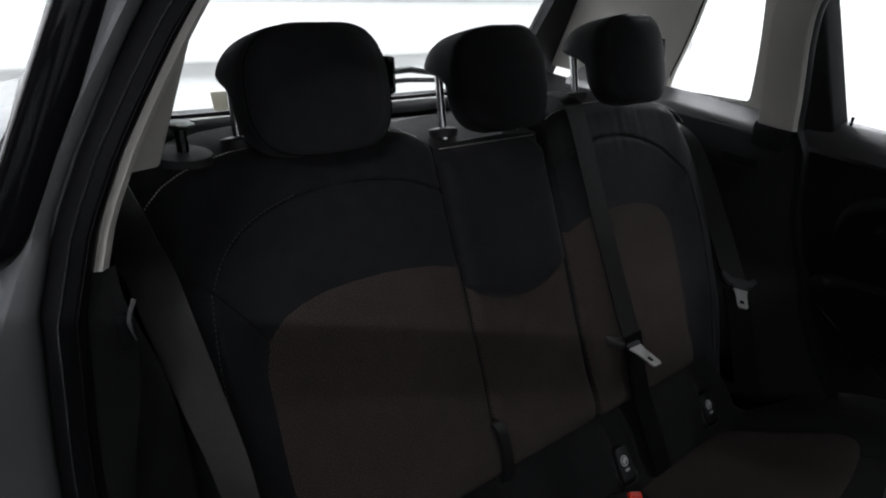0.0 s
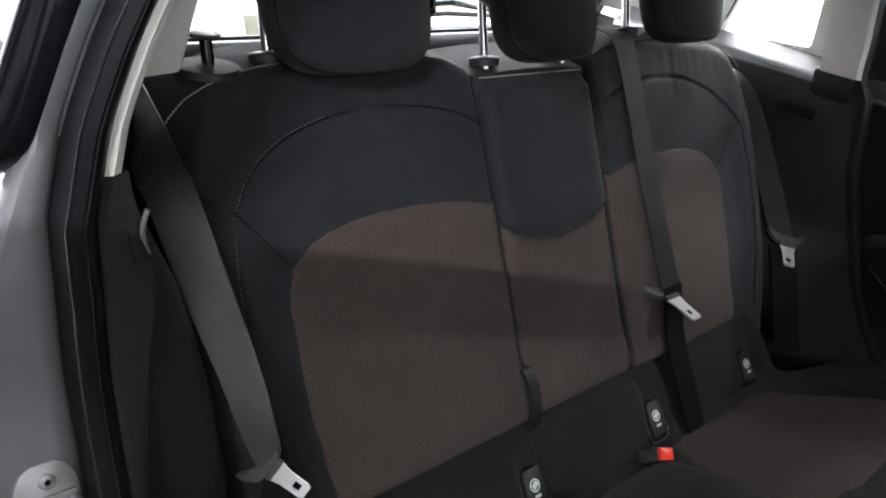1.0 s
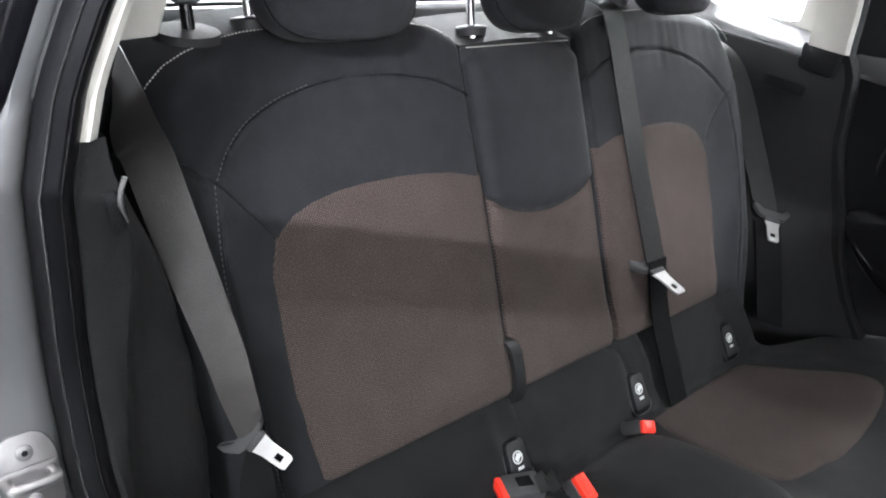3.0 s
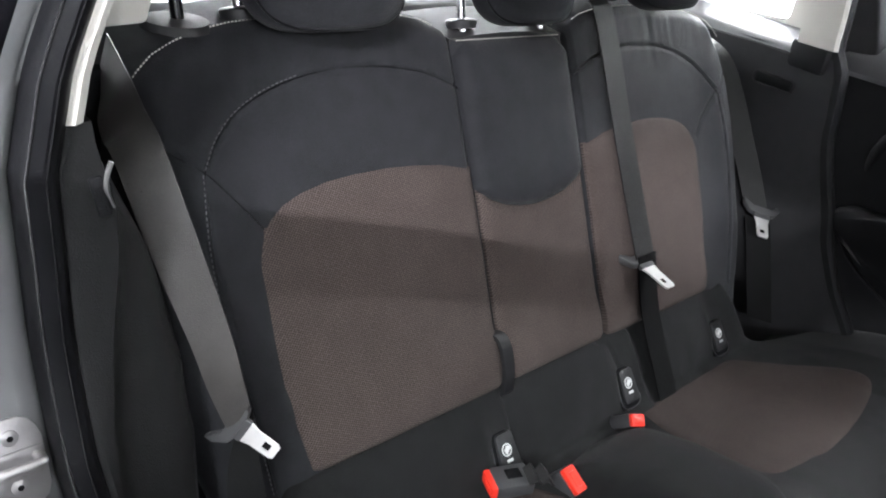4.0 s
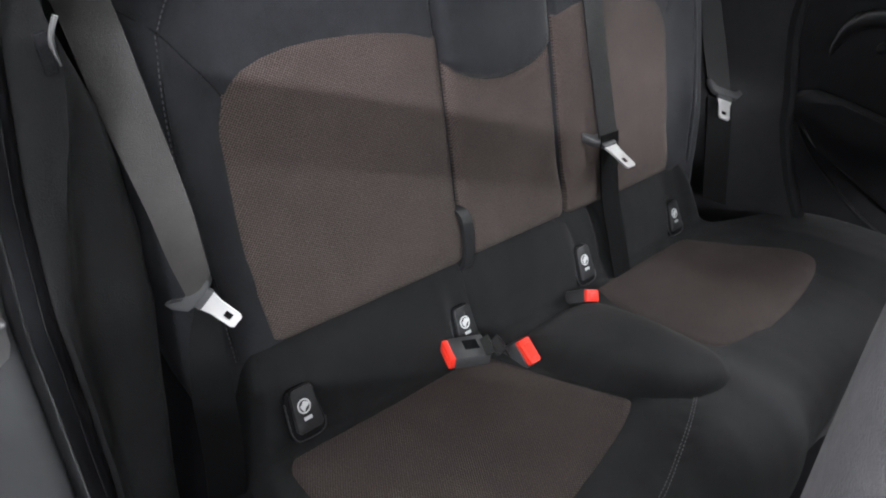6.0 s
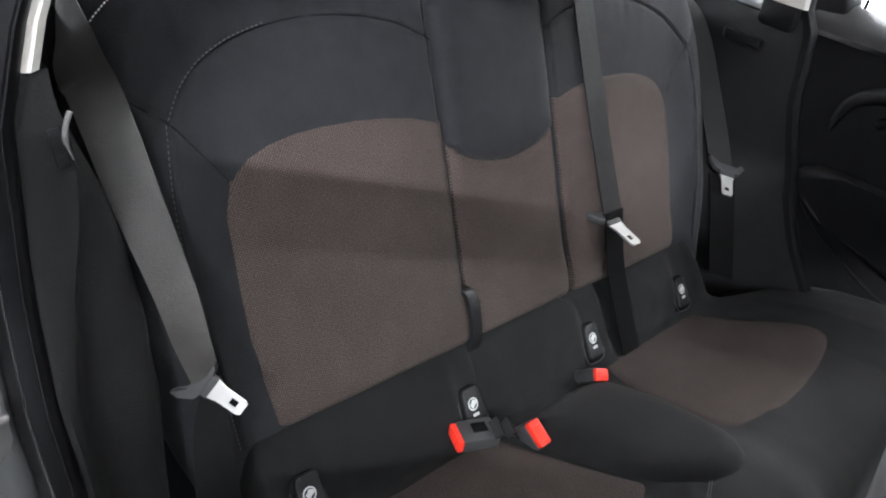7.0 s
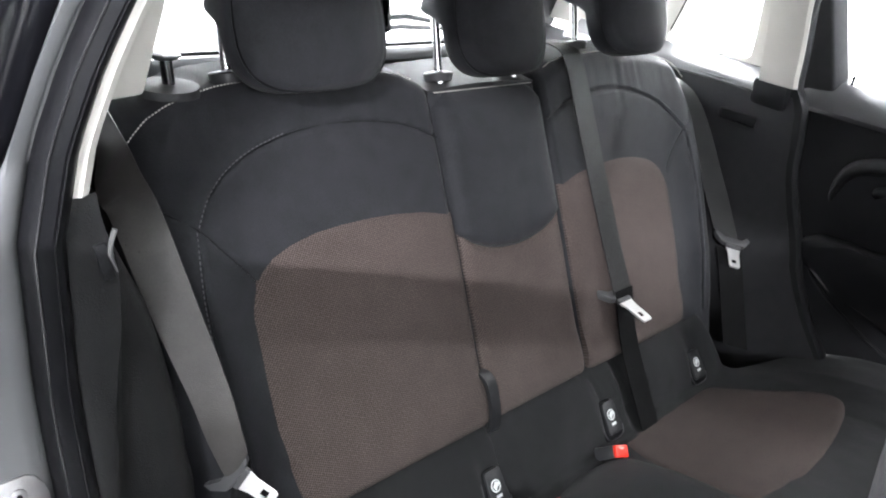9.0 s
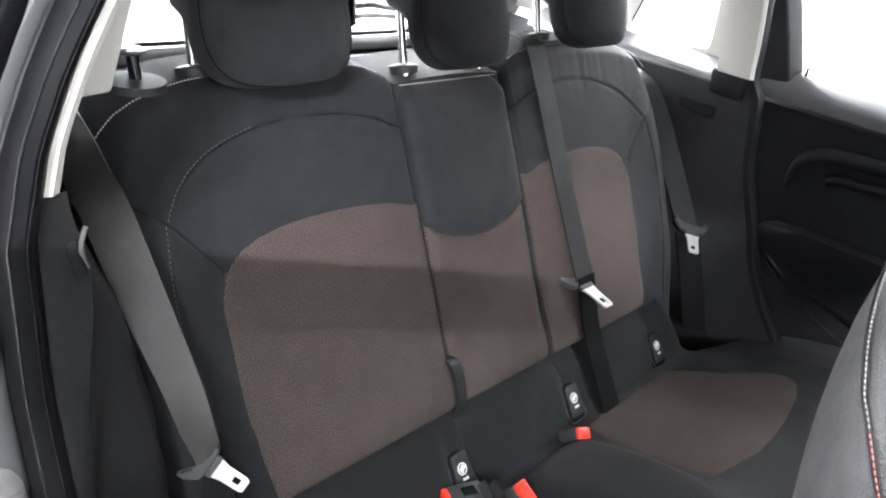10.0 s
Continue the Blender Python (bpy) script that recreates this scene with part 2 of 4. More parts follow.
def smooth_path(pts, n):
    """n + 1 points along a Catmull-Rom curve through pts."""
    pts = [Vector(p) for p in pts]
    out = []
    for i in range(n + 1):
        s = i / n * (len(pts) - 1)
        k = min(int(s), len(pts) - 2)
        f = s - k
        p0, p1, p2, p3 = pts[max(k - 1, 0)], pts[k], pts[k + 1], pts[min(k + 2, len(pts) - 1)]
        out.append(0.5 * (2 * p1 + (p2 - p0) * f + (2 * p0 - 5 * p1 + 4 * p2 - p3) * f * f + (3 * p1 - p0 - 3 * p2 + p3) * f ** 3))
    return out


def prism(outline, depth, axis, at, bevel=0.0):
    """An outline of (a, b) pairs extruded by depth along the axis 'x', 'y' or 'z', from at on."""
    bm = bmesh.new()
    put = {"x": lambda a, b, d: (d, a, b), "y": lambda a, b, d: (a, d, b), "z": lambda a, b, d: (a, b, d)}[axis]
    lo = [bm.verts.new(put(a, b, at)) for a, b in outline]
    hi = [bm.verts.new(put(a, b, at + depth)) for a, b in outline]
    n = len(outline)
    bm.faces.new(lo), bm.faces.new(hi[::-1])
    for k in range(n):
        bm.faces.new((lo[k], lo[(k + 1) % n], hi[(k + 1) % n], hi[k]))
    if bevel:
        es = [e for e in bm.edges if (e.verts[0] in lo) == (e.verts[1] in lo)]
        bmesh.ops.bevel(bm, geom=es, offset=bevel, segments=2, affect="EDGES", profile=0.5)
    return bm


def polyline_distance(pts):
    """The distance of a place from a line through pts (pairs)."""
    segs = [(np.array(a, float), np.array(b, float)) for a, b in zip(pts, pts[1:])]

    def far(p, q):
        best = 9.0
        for a, b in segs:
            d = b - a
            k = min(max(((p - a[0]) * d[0] + (q - a[1]) * d[1]) / (d @ d), 0), 1)
            best = min(best, math.hypot(p - a[0] - k * d[0], q - a[1] - k * d[1]))
        return best
    return far


def stitches(pts, normal, mat, parent, size=0.0011, pitch=0.006, label=""):
    """A row of thread stitches along world points, one mesh."""
    bm = bmesh.new()
    pts = [Vector(p) for p in pts]
    total, marks = 0.0, [0.0]
    for a, b in zip(pts, pts[1:]):
        total += (b - a).length
        marks.append(total)
    s = 0.0
    while s + pitch * 0.65 < total:
        ends = []
        for d in (s, s + pitch * 0.62):
            k = max(i for i in range(len(marks) - 1) if marks[i] <= d + 1e-9)
            ends.append(pts[k].lerp(pts[k + 1], (d - marks[k]) / max(marks[k + 1] - marks[k], 1e-9)) + Vector(normal) * 0.0006)
        tube([ends[0], ends[0].lerp(ends[1], 0.5) + Vector(normal) * 0.0005, ends[1]], [size * 0.6, size, size * 0.6], 5, bm)
        s += pitch
    return part("stitching", bm, mat, parent, label)


# ---- hall ----
def slab(name, size, at, mat, label, category, bevel=0.0):
    return tagged(part(name, box(size, at, bevel), mat, None, label), category=category, kind="structure")


slab("floor", (14, 14, 0.1), (0, 0, -0.05), M_FLOOR, "smooth grey hall floor under the car", "floor")
slab("ceiling", (14, 14, 0.1), (0, 0, 3.45), M_WALL, "plain white hall ceiling", "ceiling")
wall_n = slab("wall_north", (14, 0.1, 3.4), (0, 3.5, 1.7), M_WALL, "white panelled hall wall behind the car", "wall")
slab("wall_south", (14, 0.1, 3.4), (0, -6.5, 1.7), M_WALL, "plain white hall wall", "wall")
slab("wall_east", (0.1, 14, 3.4), (6.5, 0, 1.7), M_WALL, "plain white hall wall beside the car", "wall")
# out of view; grey only to hold back bounce through the open door
slab("wall_west", (0.1, 14, 3.4), (-6.5, 0, 1.7), M_WALL_GREY, "unseen hall wall, dark grey to cut bounced light", "wall")
for k in range(6):
    part("cladding_rail", box((13.6, 0.03, 0.05), (0, 3.44, 0.55 + 0.4 * k), 0.006), M_WALL, wall_n)

# ---- car body ----
# rear edge of the near door opening: y, z
EDGE = [(0.02, 1.385), (0.07, 1.33), (0.085, 1.25), (0.087, 1.16), (0.086, 1.08), (0.085, 1.00), (0.078, 0.93), (0.054, 0.86), (0.030, 0.80), (0.007, 0.70), (-0.02, 0.60), (-0.05, 0.50), (-0.08, 0.42), (-0.10, 0.34)]
SEAL_X = table([(0.3, -0.650), (0.5, -0.655), (0.672, -0.664), (0.834, -0.680), (0.90, -0.679), (1.0, -0.678), (1.07, -0.679), (1.146, -0.663), (1.2, -0.642), (1.25, -0.618), (1.39, -0.55)])
OUTER_X = table([(0.3, -0.81), (0.6, -0.84), (0.8, -0.835), (0.9, -0.82), (0.97, -0.795), (1.02, -0.762), (1.05, -0.737), (1.08, -0.720), (1.105, -0.708), (1.15, -0.683), (1.25, -0.644), (1.40, -0.585)])
edge_pts = smooth_path([(0, y, z) for y, z in EDGE], 60)
edge_out = []
for i, p in enumerate(edge_pts):
    d = (edge_pts[min(i + 1, 60)] - edge_pts[max(i - 1, 0)]).normalized()
    edge_out.append(Vector((0, -d.z, d.y)))


FAR_SHIFT = table([(0.30, -0.22), (0.55, -0.155), (0.61, -0.118), (0.67, -0.083), (0.75, -0.050), (0.83, -0.040), (0.98, -0.035), (1.05, -0.024), (1.09, 0.0), (1.4, 0.0)])


def along_edge(section, closed=False, i0=0, i1=60, mirror=1):
    """Sweeps a section of (x from the seal, depth behind the edge) pairs, or a function of the height, along the opening's edge."""
    bm = bmesh.new()
    rows = []
    for i in range(i0, i1 + 1):
        p, n = edge_pts[i], edge_out[i]
        sec = section(p.z) if callable(section) else section
        row = []
        for a, d, *back in sec:
            q = p + n * d + Vector((SEAL_X(p.z) + a, back[0] if back else 0, 0))
            row.append(bm.verts.new((q.x * mirror, q.y + (FAR_SHIFT(p.z) if mirror < 0 else 0), q.z)))
        rows.append(row)
    m = len(rows[0])
    for a, b in zip(rows, rows[1:]):
        for k in range(m if closed else m - 1):
            bm.faces.new((a[k], a[(k + 1) % m], b[(k + 1) % m], b[k]))
    return bm


car = thing("car_body", (0, 0, 0.16), "grey hatchback car body with its rear door open", "car", kind="structure")


def quarter(z):
    w = OUTER_X(z) - SEAL_X(z)
    k = min(max((z - 1.02) / 0.06, 0), 1)
    j = 0.002 * min(max((z - 1.0) / 0.14, 0), 1)
    return [(0.002, 0.034), (-0.006 + j * 0.4, 0.024), (-0.013 + j, 0.012), (-0.020 + j, 0.006), (-0.030 + j, 0.005), (w * 0.5 - 0.016, 0.008), (w + 0.014, 0.010), (w + 0.005, 0.014), (w + 0.001, 0.022), (w, 0.034), (w + 0.09 * k, 0.036, 0.2), (w + 0.01 + 0.23 * k, 0.036, 0.5), (w + 0.05 + 0.31 * k, 0.036, 0.8)]


quarter_panel = part("quarter_panel", along_edge(quarter), M_PAINT, car, "grey metallic painted rear quarter and door jamb")


def seal(z):
    j = 1 - min(max((z - 1.0) / 0.14, 0), 1) * 0.1
    return [(0.018, 0.02), (0.017, -0.004), (0.010, -0.013), (0.002, -0.016), (-0.009 * j, -0.012), (-0.014 * j, -0.002), (-0.012 * j, 0.02)]


for mirror in (1, -1):
    flat = 1.0 if mirror > 0 else 0.35
    part("door_seal", along_edge(lambda z, flat=flat: [(a, d * flat if d < 0 else d) for a, d in seal(z)], True, mirror=mirror), M_RUBBER if mirror > 0 else M_PLASTIC, car, "black rubber door seal")
for a, d, r in ((-0.0075, -0.0125, 0.0011), (0.0050, -0.0150, 0.0009)):
    ring = [(a + r * math.cos(q), d + r * math.sin(q)) for q in (math.pi * k / 3 for k in range(6))]
    part("seal_lip", along_edge(ring, True), M_LIP, car, "glossy lip of the door seal")
CLADDING = smooth_path([(0.004, 0.112, 0), (-0.004, 0.105, 0), (-0.020, 0.105, 0), (-0.036, 0.110, 0), (-0.038, 0.120, 0), (-0.031, 0.14, 0), (-0.012, 0.19, 0), (0.055, 0.34, 0), (0.13, 0.50, 0), (0.24, 0.80, 0)], 40)


def cladding(u, v):
    z = 1.092 + 0.30 * v
    p = CLADDING[round(u * 40)]
    return OUTER_X(z) + p.x + 0.004, p.y + 0.035 * max(0, 1 - v * 9) ** 2 + 0.03 * max(0, (z - 1.33) / 0.06), z


part("pillar_cladding", rim(sheet(cladding, 40, 30), (0.012, 0.004, 0), False), M_TINT, car, "gloss black outer pillar cladding")

# roof and headliner, floor pan, front wall
part("roof", box((1.22, 1.6, 0.03), (0, -0.15, 1.425), 0.012), M_PAINT, car)
part("headliner", box((1.14, 1.5, 0.015), (0, -0.15, 1.395), 0.005), M_LINER, car, "pale cloth headliner")
part("floor_pan", box((1.40, 2.5, 0.04), (0, -0.35, 0.30), 0.01), M_CARPET, car, "black carpeted floor")
# unseen front wall, side and pillars, added to limit light entering the cabin
part("front_bulkhead", box((1.40, 0.30, 0.70), (0, -1.62, 0.65), 0.04), M_PLASTIC, car)
part("near_front_side", box((0.06, 0.90, 0.72), (-0.74, -1.14, 0.66), 0.02), M_PLASTIC, car)
part("near_front_pillar", box((0.06, 0.10, 0.42), (-0.66, -0.72, 1.19), 0.02, (0, 17, 0)), M_PLASTIC, car)
part("far_front_pillar", box((0.06, 0.10, 0.42), (0.66, -0.72, 1.19), 0.02, (0, -17, 0)), M_PLASTIC, car)
part("near_sill", box((0.14, 0.75, 0.10), (-0.73, -0.45, 0.33), 0.02), M_PLASTIC, car)
part("far_sill", box((0.10, 2.2, 0.12), (0.72, -0.5, 0.33), 0.02), M_PLASTIC, car)

# near side: trim column, side panels
COLUMN = [(0.016, 0.012), (0.020, -0.004), (0.027, -0.006), (0.034, -0.001), (0.035, 0.03), (0.030, 0.088), (0.022, 0.092), (0.02, 0.03)]
part("pillar_trim", along_edge([(a - 0.004, d) for a, d in COLUMN], True, 0, 17), M_CREAM, car, "cream plastic pillar trim")
part("pillar_trim", along_edge([(a, min(d, 0.068)) for a, d in COLUMN], True, 0, 18, -1), M_CREAM, car, "cream plastic pillar trim")
bm = bmesh.new()
vs = [bm.verts.new(p) for p in ((-0.615, 0.165, 1.146), (-0.553, 0.180, 1.146), (-0.553, 0.225, 1.146), (-0.615, 0.225, 1.146), (-0.545, 0.165, 1.385), (-0.487, 0.180, 1.385), (-0.487, 0.225, 1.385), (-0.545, 0.225, 1.385))]
for q in ((0, 1, 2, 3), (4, 5, 6, 7), (0, 1, 5, 4), (1, 2, 6, 5), (2, 3, 7, 6), (3, 0, 4, 7)):
    bm.faces.new([vs[k] for k in q])
bmesh.ops.bevel(bm, geom=list(bm.edges), offset=0.005, segments=2, affect="EDGES", profile=0.5)
part("pillar_trim_inner", bm, M_CREAM, car, "cream plastic pillar trim")
EDGE_Y = table([(z, y) for y, z in reversed(EDGE)])


def near_trim(u, v):
    z = 0.32 + 0.80 * v
    y0 = EDGE_Y(z) + 0.012
    return SEAL_X(z) + 0.018 + 0.008 * min(1, u * 5) - 0.05 * max(0, u - 0.6), y0 + (0.80 - y0) * u, z


part("side_trim", rim(sheet(near_trim, 24, 24), (-0.012, 0, 0), False), M_TRIM, car, "black plastic side trim")
BULGE = table([(0.34, 0.08), (0.6, 0.095), (0.72, 0.108), (0.80, 0.119), (0.87, 0.122), (0.93, 0.113), (0.97, 0.101), (1.0, 0.088), (1.03, 0.075), (1.06, 0.062), (1.10, 0.038)])


STRIP = table([(0.34, 0.02), (0.80, 0.04), (0.85, 0.10), (0.90, 0.20), (0.95, 0.34), (1.0, 0.52), (1.05, 0.75), (1.10, 0.85)])


def cover(z):
    k, f = BULGE(z), STRIP(z)
    w = k - 0.023
    back = [(f + (1 - f) * g, d) for g, d in ((0.05, 0.004), (0.11, 0.011), (0.18, 0.018), (0.35, 0.025), (0.55, 0.030), (0.75, 0.036), (0.9, 0.043), (1.0, 0.056), (0.97, 0.105))]
    return [(0.015, 0.004), (0.018, -0.002), (0.023, -0.003), (0.023 + w * f * 0.5, -0.001)] + [(0.023 + w * g, d) for g, d in [(f, 0.0)] + back]


part("side_trim_cover", along_edge(cover, False, 17, 60), M_DOME, car, "domed black side cover")
part("belt_guide", tube(smooth_path([(-0.625, 0.0815, 1.074), (-0.6285, 0.081, 1.064), (-0.6295, 0.081, 1.055), (-0.628, 0.081, 1.047), (-0.624, 0.0815, 1.036)], 16), [0.0022] * 11 + [0.0017, 0.0014, 0.0012, 0.0010, 0.0009, 0.0008], 8), M_HOOK, car, "bright edge of a latch hook")
# solid black block paints the recess's shade behind the hook
part("slot_shade", box((0.010, 0.004, 0.034), (-0.6335, 0.0835, 1.046), 0.0015, (0, -12, 0)), M_CARPET, car, "black block standing for the shaded recess behind the hook")

# fixed side wings that fill the gap beside the seat backs
for side in (-1, 1):
    def wing(u, v, side=side):
        z = 0.36 + 0.70 * v
        a = 0.50 + 0.155 * u
        y = 0.047 + (z - 0.65) * 0.5 + 0.07 + 0.02 * u
        return side * a, y, z
    # near wing in dark carpet paints the gap's shade; far wing keeps trim
    part("side_wing", rim(sheet(wing, 16, 24), (0, 0.02, 0), False), M_TRIM if side > 0 else M_CARPET, car, "black side wing beside the seat back")

# far side


def far_trim(u, v):
    x, y, z = near_trim(u, v * 0.937)
    return -x, y + FAR_SHIFT(z) * (1 - u), z


LEDGE = smooth_path([(0.652, 0, 1.064), (0.656, 0, 1.072), (0.664, 0, 1.079), (0.680, 0, 1.085), (0.700, 0, 1.092), (0.718, 0, 1.100)], 20)


def far_ledge(u, v):
    p = LEDGE[round(v * 20)]
    return p.x - 0.02 * u * u, 0.152 + 0.466 * u + 0.012 * max(0, v - 0.5), p.z


part("side_trim", rim(sheet(far_trim, 24, 24), (0.012, 0, 0), False), M_TRIM, car, "black plastic side trim")
part("side_ledge", rim(sheet(far_ledge, 16, 20), (0.01, 0, -0.012), False), M_LEDGE, car, "grey plastic window ledge, paler for its grazing light")
bm = box((0.006, 0.072, 0.020), (0.651, 0.172, 1.005), 0.003)
part("grab_recess", bm, M_PLASTIC, car)
part("recess_rim", tube(smooth_path([(0.648, 0.134, 0.995), (0.648, 0.134, 1.015), (0.648, 0.172, 1.017), (0.648, 0.210, 1.016), (0.648, 0.210, 0.996), (0.648, 0.172, 0.994), (0.648, 0.134, 0.995)], 36), 0.0012, 6), M_TRIM, car)


part("trim_cap", box((0.05, 0.075, 0.055), (0.673, 0.128, 1.068), 0.010, (0, -8, -4)), M_PLASTIC, car)


WINDOW = [(0.206, 1.345), (0.205, 1.237), (0.208, 1.16), (0.211, 1.120), (0.215, 1.111), (0.224, 1.106), (0.30, 1.100), (0.41, 1.094), (0.400, 1.129), (0.377, 1.182), (0.353, 1.244), (0.335, 1.30), (0.325, 1.345)]
SURROUND = [(0.10, 1.38), (0.10, 1.237), (0.10, 1.16), (0.10, 1.118), (0.10, 1.08), (0.224, 1.08), (0.30, 1.08), (0.75, 1.08), (0.725, 1.129), (0.70, 1.182), (0.67, 1.244), (0.64, 1.30), (0.61, 1.38)]


def side_x(z):
    return 0.715 - (z - 1.09) * 0.30


bm = bmesh.new()
rings = [[bm.verts.new((side_x(z) + dx, y, z)) for y, z in pts] for pts, dx in ((SURROUND, 0), (WINDOW, 0.006), (WINDOW, 0.03), (SURROUND, 0.03))]
for p, q in zip(rings, rings[1:]):
    for k in range(len(p)):
        bm.faces.new((p[k], p[(k + 1) % len(p)], q[(k + 1) % len(p)], q[k]))
part("quarter_window_frame", bm, M_CREAM, car, "cream plastic window surround")
part("quarter_window_seal", tube(smooth_path([(side_x(z) + 0.010, y, z) for y, z in WINDOW], 72), 0.0028, 6), M_RUBBER, car, "black rubber window seal")

# far door
door = thing("car_door", (0.72, -0.4, 0.35), "closed black rear car door with armrest and lock pin", "car door")


def door_skin(u, v):
    z = 0.40 + 0.66 * v
    y1 = EDGE_Y(z) + 0.07 + FAR_SHIFT(z)
    e = max(0, 1 - (1 - u) * 1.0 / 0.02)
    return 0.722 + 0.016 * e + 0.02 * (1 - v) * 0 - 0.012 * math.sin(math.pi * v), -0.95 + (y1 + 0.95) * u, z


part("door_panel", rim(sheet(door_skin, 60, 20), (0.05, 0, 0)), M_PLASTIC, door)
RAIL = [(0.765, 1.07), (0.765, 1.107), (0.755, 1.112), (0.735, 1.106), (0.716, 1.092), (0.706, 1.075), (0.705, 1.055), (0.715, 1.045)]
bm = prism([(x, z) for x, z in RAIL], 1.028, "y", -0.935, 0.010)
part("door_top_rail", bm, M_RAIL, door, "dark grey soft door rail")
part("armrest", prism([(-0.012, 0.812), (-0.008, 0.788), (-0.030, 0.764), (-0.10, 0.735), (-0.25, 0.69), (-0.60, 0.66), (-0.62, 0.80), (-0.30, 0.835), (-0.10, 0.832), (-0.035, 0.826)], -0.055, "x", 0.728, 0.018), M_DOOR, door, "padded black armrest")
ridge = smooth_path([(0.722, -0.030, 0.868), (0.718, -0.027, 0.912), (0.715, -0.040, 0.955), (0.713, -0.075, 0.981), (0.712, -0.14, 0.990), (0.712, -0.26, 0.996), (0.712, -0.5, 1.004), (0.712, -0.75, 1.008)], 60)
part("pull_surround", tube(ridge, [0.004 + 0.012 * min(1, k / 22) for k in range(61)], 14), M_DOOR, door, "raised rim round the pull recess")
part("pull_bar", tube(smooth_path([(0.716, -0.10, 0.935), (0.704, -0.13, 0.948), (0.700, -0.30, 0.958), (0.700, -0.5, 0.965), (0.716, -0.62, 0.96)], 30), 0.010, 12), M_DOOR, door, "black pull handle")
part("pocket_edge", tube(smooth_path([(0.714, -0.030, 0.755), (0.709, -0.06, 0.728), (0.707, -0.12, 0.692), (0.707, -0.25, 0.640), (0.707, -0.5, 0.60)], 32), 0.0035, 8), M_DOOR, door, "lip of the door pocket")
part("lock_pin", tube([(0.741, 0.018, 1.10), (0.741, 0.018, 1.11), (0.740, 0.018, 1.124)], [0.004, 0.003, 0.0035], 8), M_GLOSS, door)
bm = bmesh.new()
ring = []
for z in (1.06, 1.40):
    x, y = 0.738 - (z - 1.09) * 0.30, 0.026 + (z - 1.10) * 0.26
    ring.append([bm.verts.new(p) for p in ((x - 0.022, y + 0.012, z), (x + 0.03, y, z), (x + 0.03, 0.135, z), (x - 0.028, 0.135, z), (x - 0.026, y + 0.045, z))])
for k in range(5):
    bm.faces.new((ring[0][k], ring[0][(k + 1) % 5], ring[1][(k + 1) % 5], ring[1][k]))
bm.faces.new(ring[0]), bm.faces.new(ring[1][::-1])
bmesh.ops.bevel(bm, geom=list(bm.edges), offset=0.006, segments=2, affect="EDGES", profile=0.5)
part("window_frame", bm, M_TRIM, door)
part("window_frame", box((0.04, 1.0, 0.03), (0.645, -0.45, 1.375), 0.01), M_RUBBER, door)

# near door, swung open on its front hinges; unseen, it shades the seat
HINGE = pose(-0.78, -0.70, 0, 0, 0, -38)
near_door = thing("car_door", (-0.78, -0.70, 0.35), "unseen grey rear car door, swung open to shade the seat", "car door")


def swung(bm):
    bmesh.ops.transform(bm, matrix=HINGE, verts=bm.verts)
    return bm


def door_shell(u, v):
    return -0.02 - 0.80 * u, -0.05 - 0.035 * math.sin(math.pi * min(1, v * 1.1)), 0.36 + 0.735 * v


part("outer_skin", swung(rim(sheet(door_shell, 20, 16), (0, 0.05, 0))), M_PAINT, near_door, "grey metallic outer skin")
part("door_panel", swung(box((0.78, 0.05, 0.70), (-0.42, 0.022, 0.745), 0.02)), M_PLASTIC, near_door)
part("armrest", swung(box((0.50, 0.06, 0.07), (-0.40, 0.06, 0.78), 0.025, segments=3)), M_PLASTIC, near_door)
# top bar sized for a shadow band, rear end filled to shade the belt
frame_out = smooth_path([(-0.02, 0, 1.04), (-0.04, 0, 1.20), (-0.10, 0, 1.335), (-0.22, 0, 1.366), (-0.45, 0, 1.370), (-0.66, 0, 1.366), (-0.78, 0, 1.325), (-0.83, 0, 1.20), (-0.83, 0, 1.04)], 48)
frame_in = smooth_path([(-0.07, 0, 1.04), (-0.09, 0, 1.18), (-0.14, 0, 1.280), (-0.22, 0, 1.308), (-0.34, 0, 1.314), (-0.42, 0, 1.308), (-0.465, 0, 1.276), (-0.485, 0, 1.17), (-0.49, 0, 1.04)], 48)
bm = bmesh.new()
rings = [[bm.verts.new((p.x, d + 0.22 * (p.z - 1.04), p.z)) for p in line] for line, d in ((frame_out, 0), (frame_in, 0.004), (frame_in, 0.03), (frame_out, 0.034))]
for a, b in zip(rings, rings[1:] + rings[:1]):
    for k in range(48):
        bm.faces.new((a[k], a[k + 1], b[k + 1], b[k]))
part("window_frame", swung(bm), M_RUBBER, near_door)
# pane tint weakens the lamp light that falls below the bar
bm = bmesh.new()
sides = [[bm.verts.new((p.x, d + 0.22 * (p.z - 1.04), p.z)) for p in frame_in] for d in (0.014, 0.018)]
bm.faces.new(sides[0]), bm.faces.new(sides[1][::-1])
for k in range(49):
    bm.faces.new((sides[0][k], sides[1][k], sides[1][(k + 1) % 49], sides[0][(k + 1) % 49]))
part("window_pane", swung(bm), M_TINTED_GLASS, near_door, "unseen tinted glass pane, dims light on the lower seat", smooth=False)

# hatch
hatch = thing("tailgate", (0, 0.80, 0.6), "black tailgate lining with a rear window and wiper", "tailgate")
part("hatch_lining", box((1.30, 0.06, 0.45), (0, 0.80, 0.79), 0.02), M_PLASTIC, hatch)
part("hatch_ledge", box((1.24, 0.10, 0.03), (0, 0.76, 1.0), 0.012, (-20, 0, 0)), M_GREY, hatch)


def rear_z(z):
    return 0.76 - (z - 1.02) * 0.5


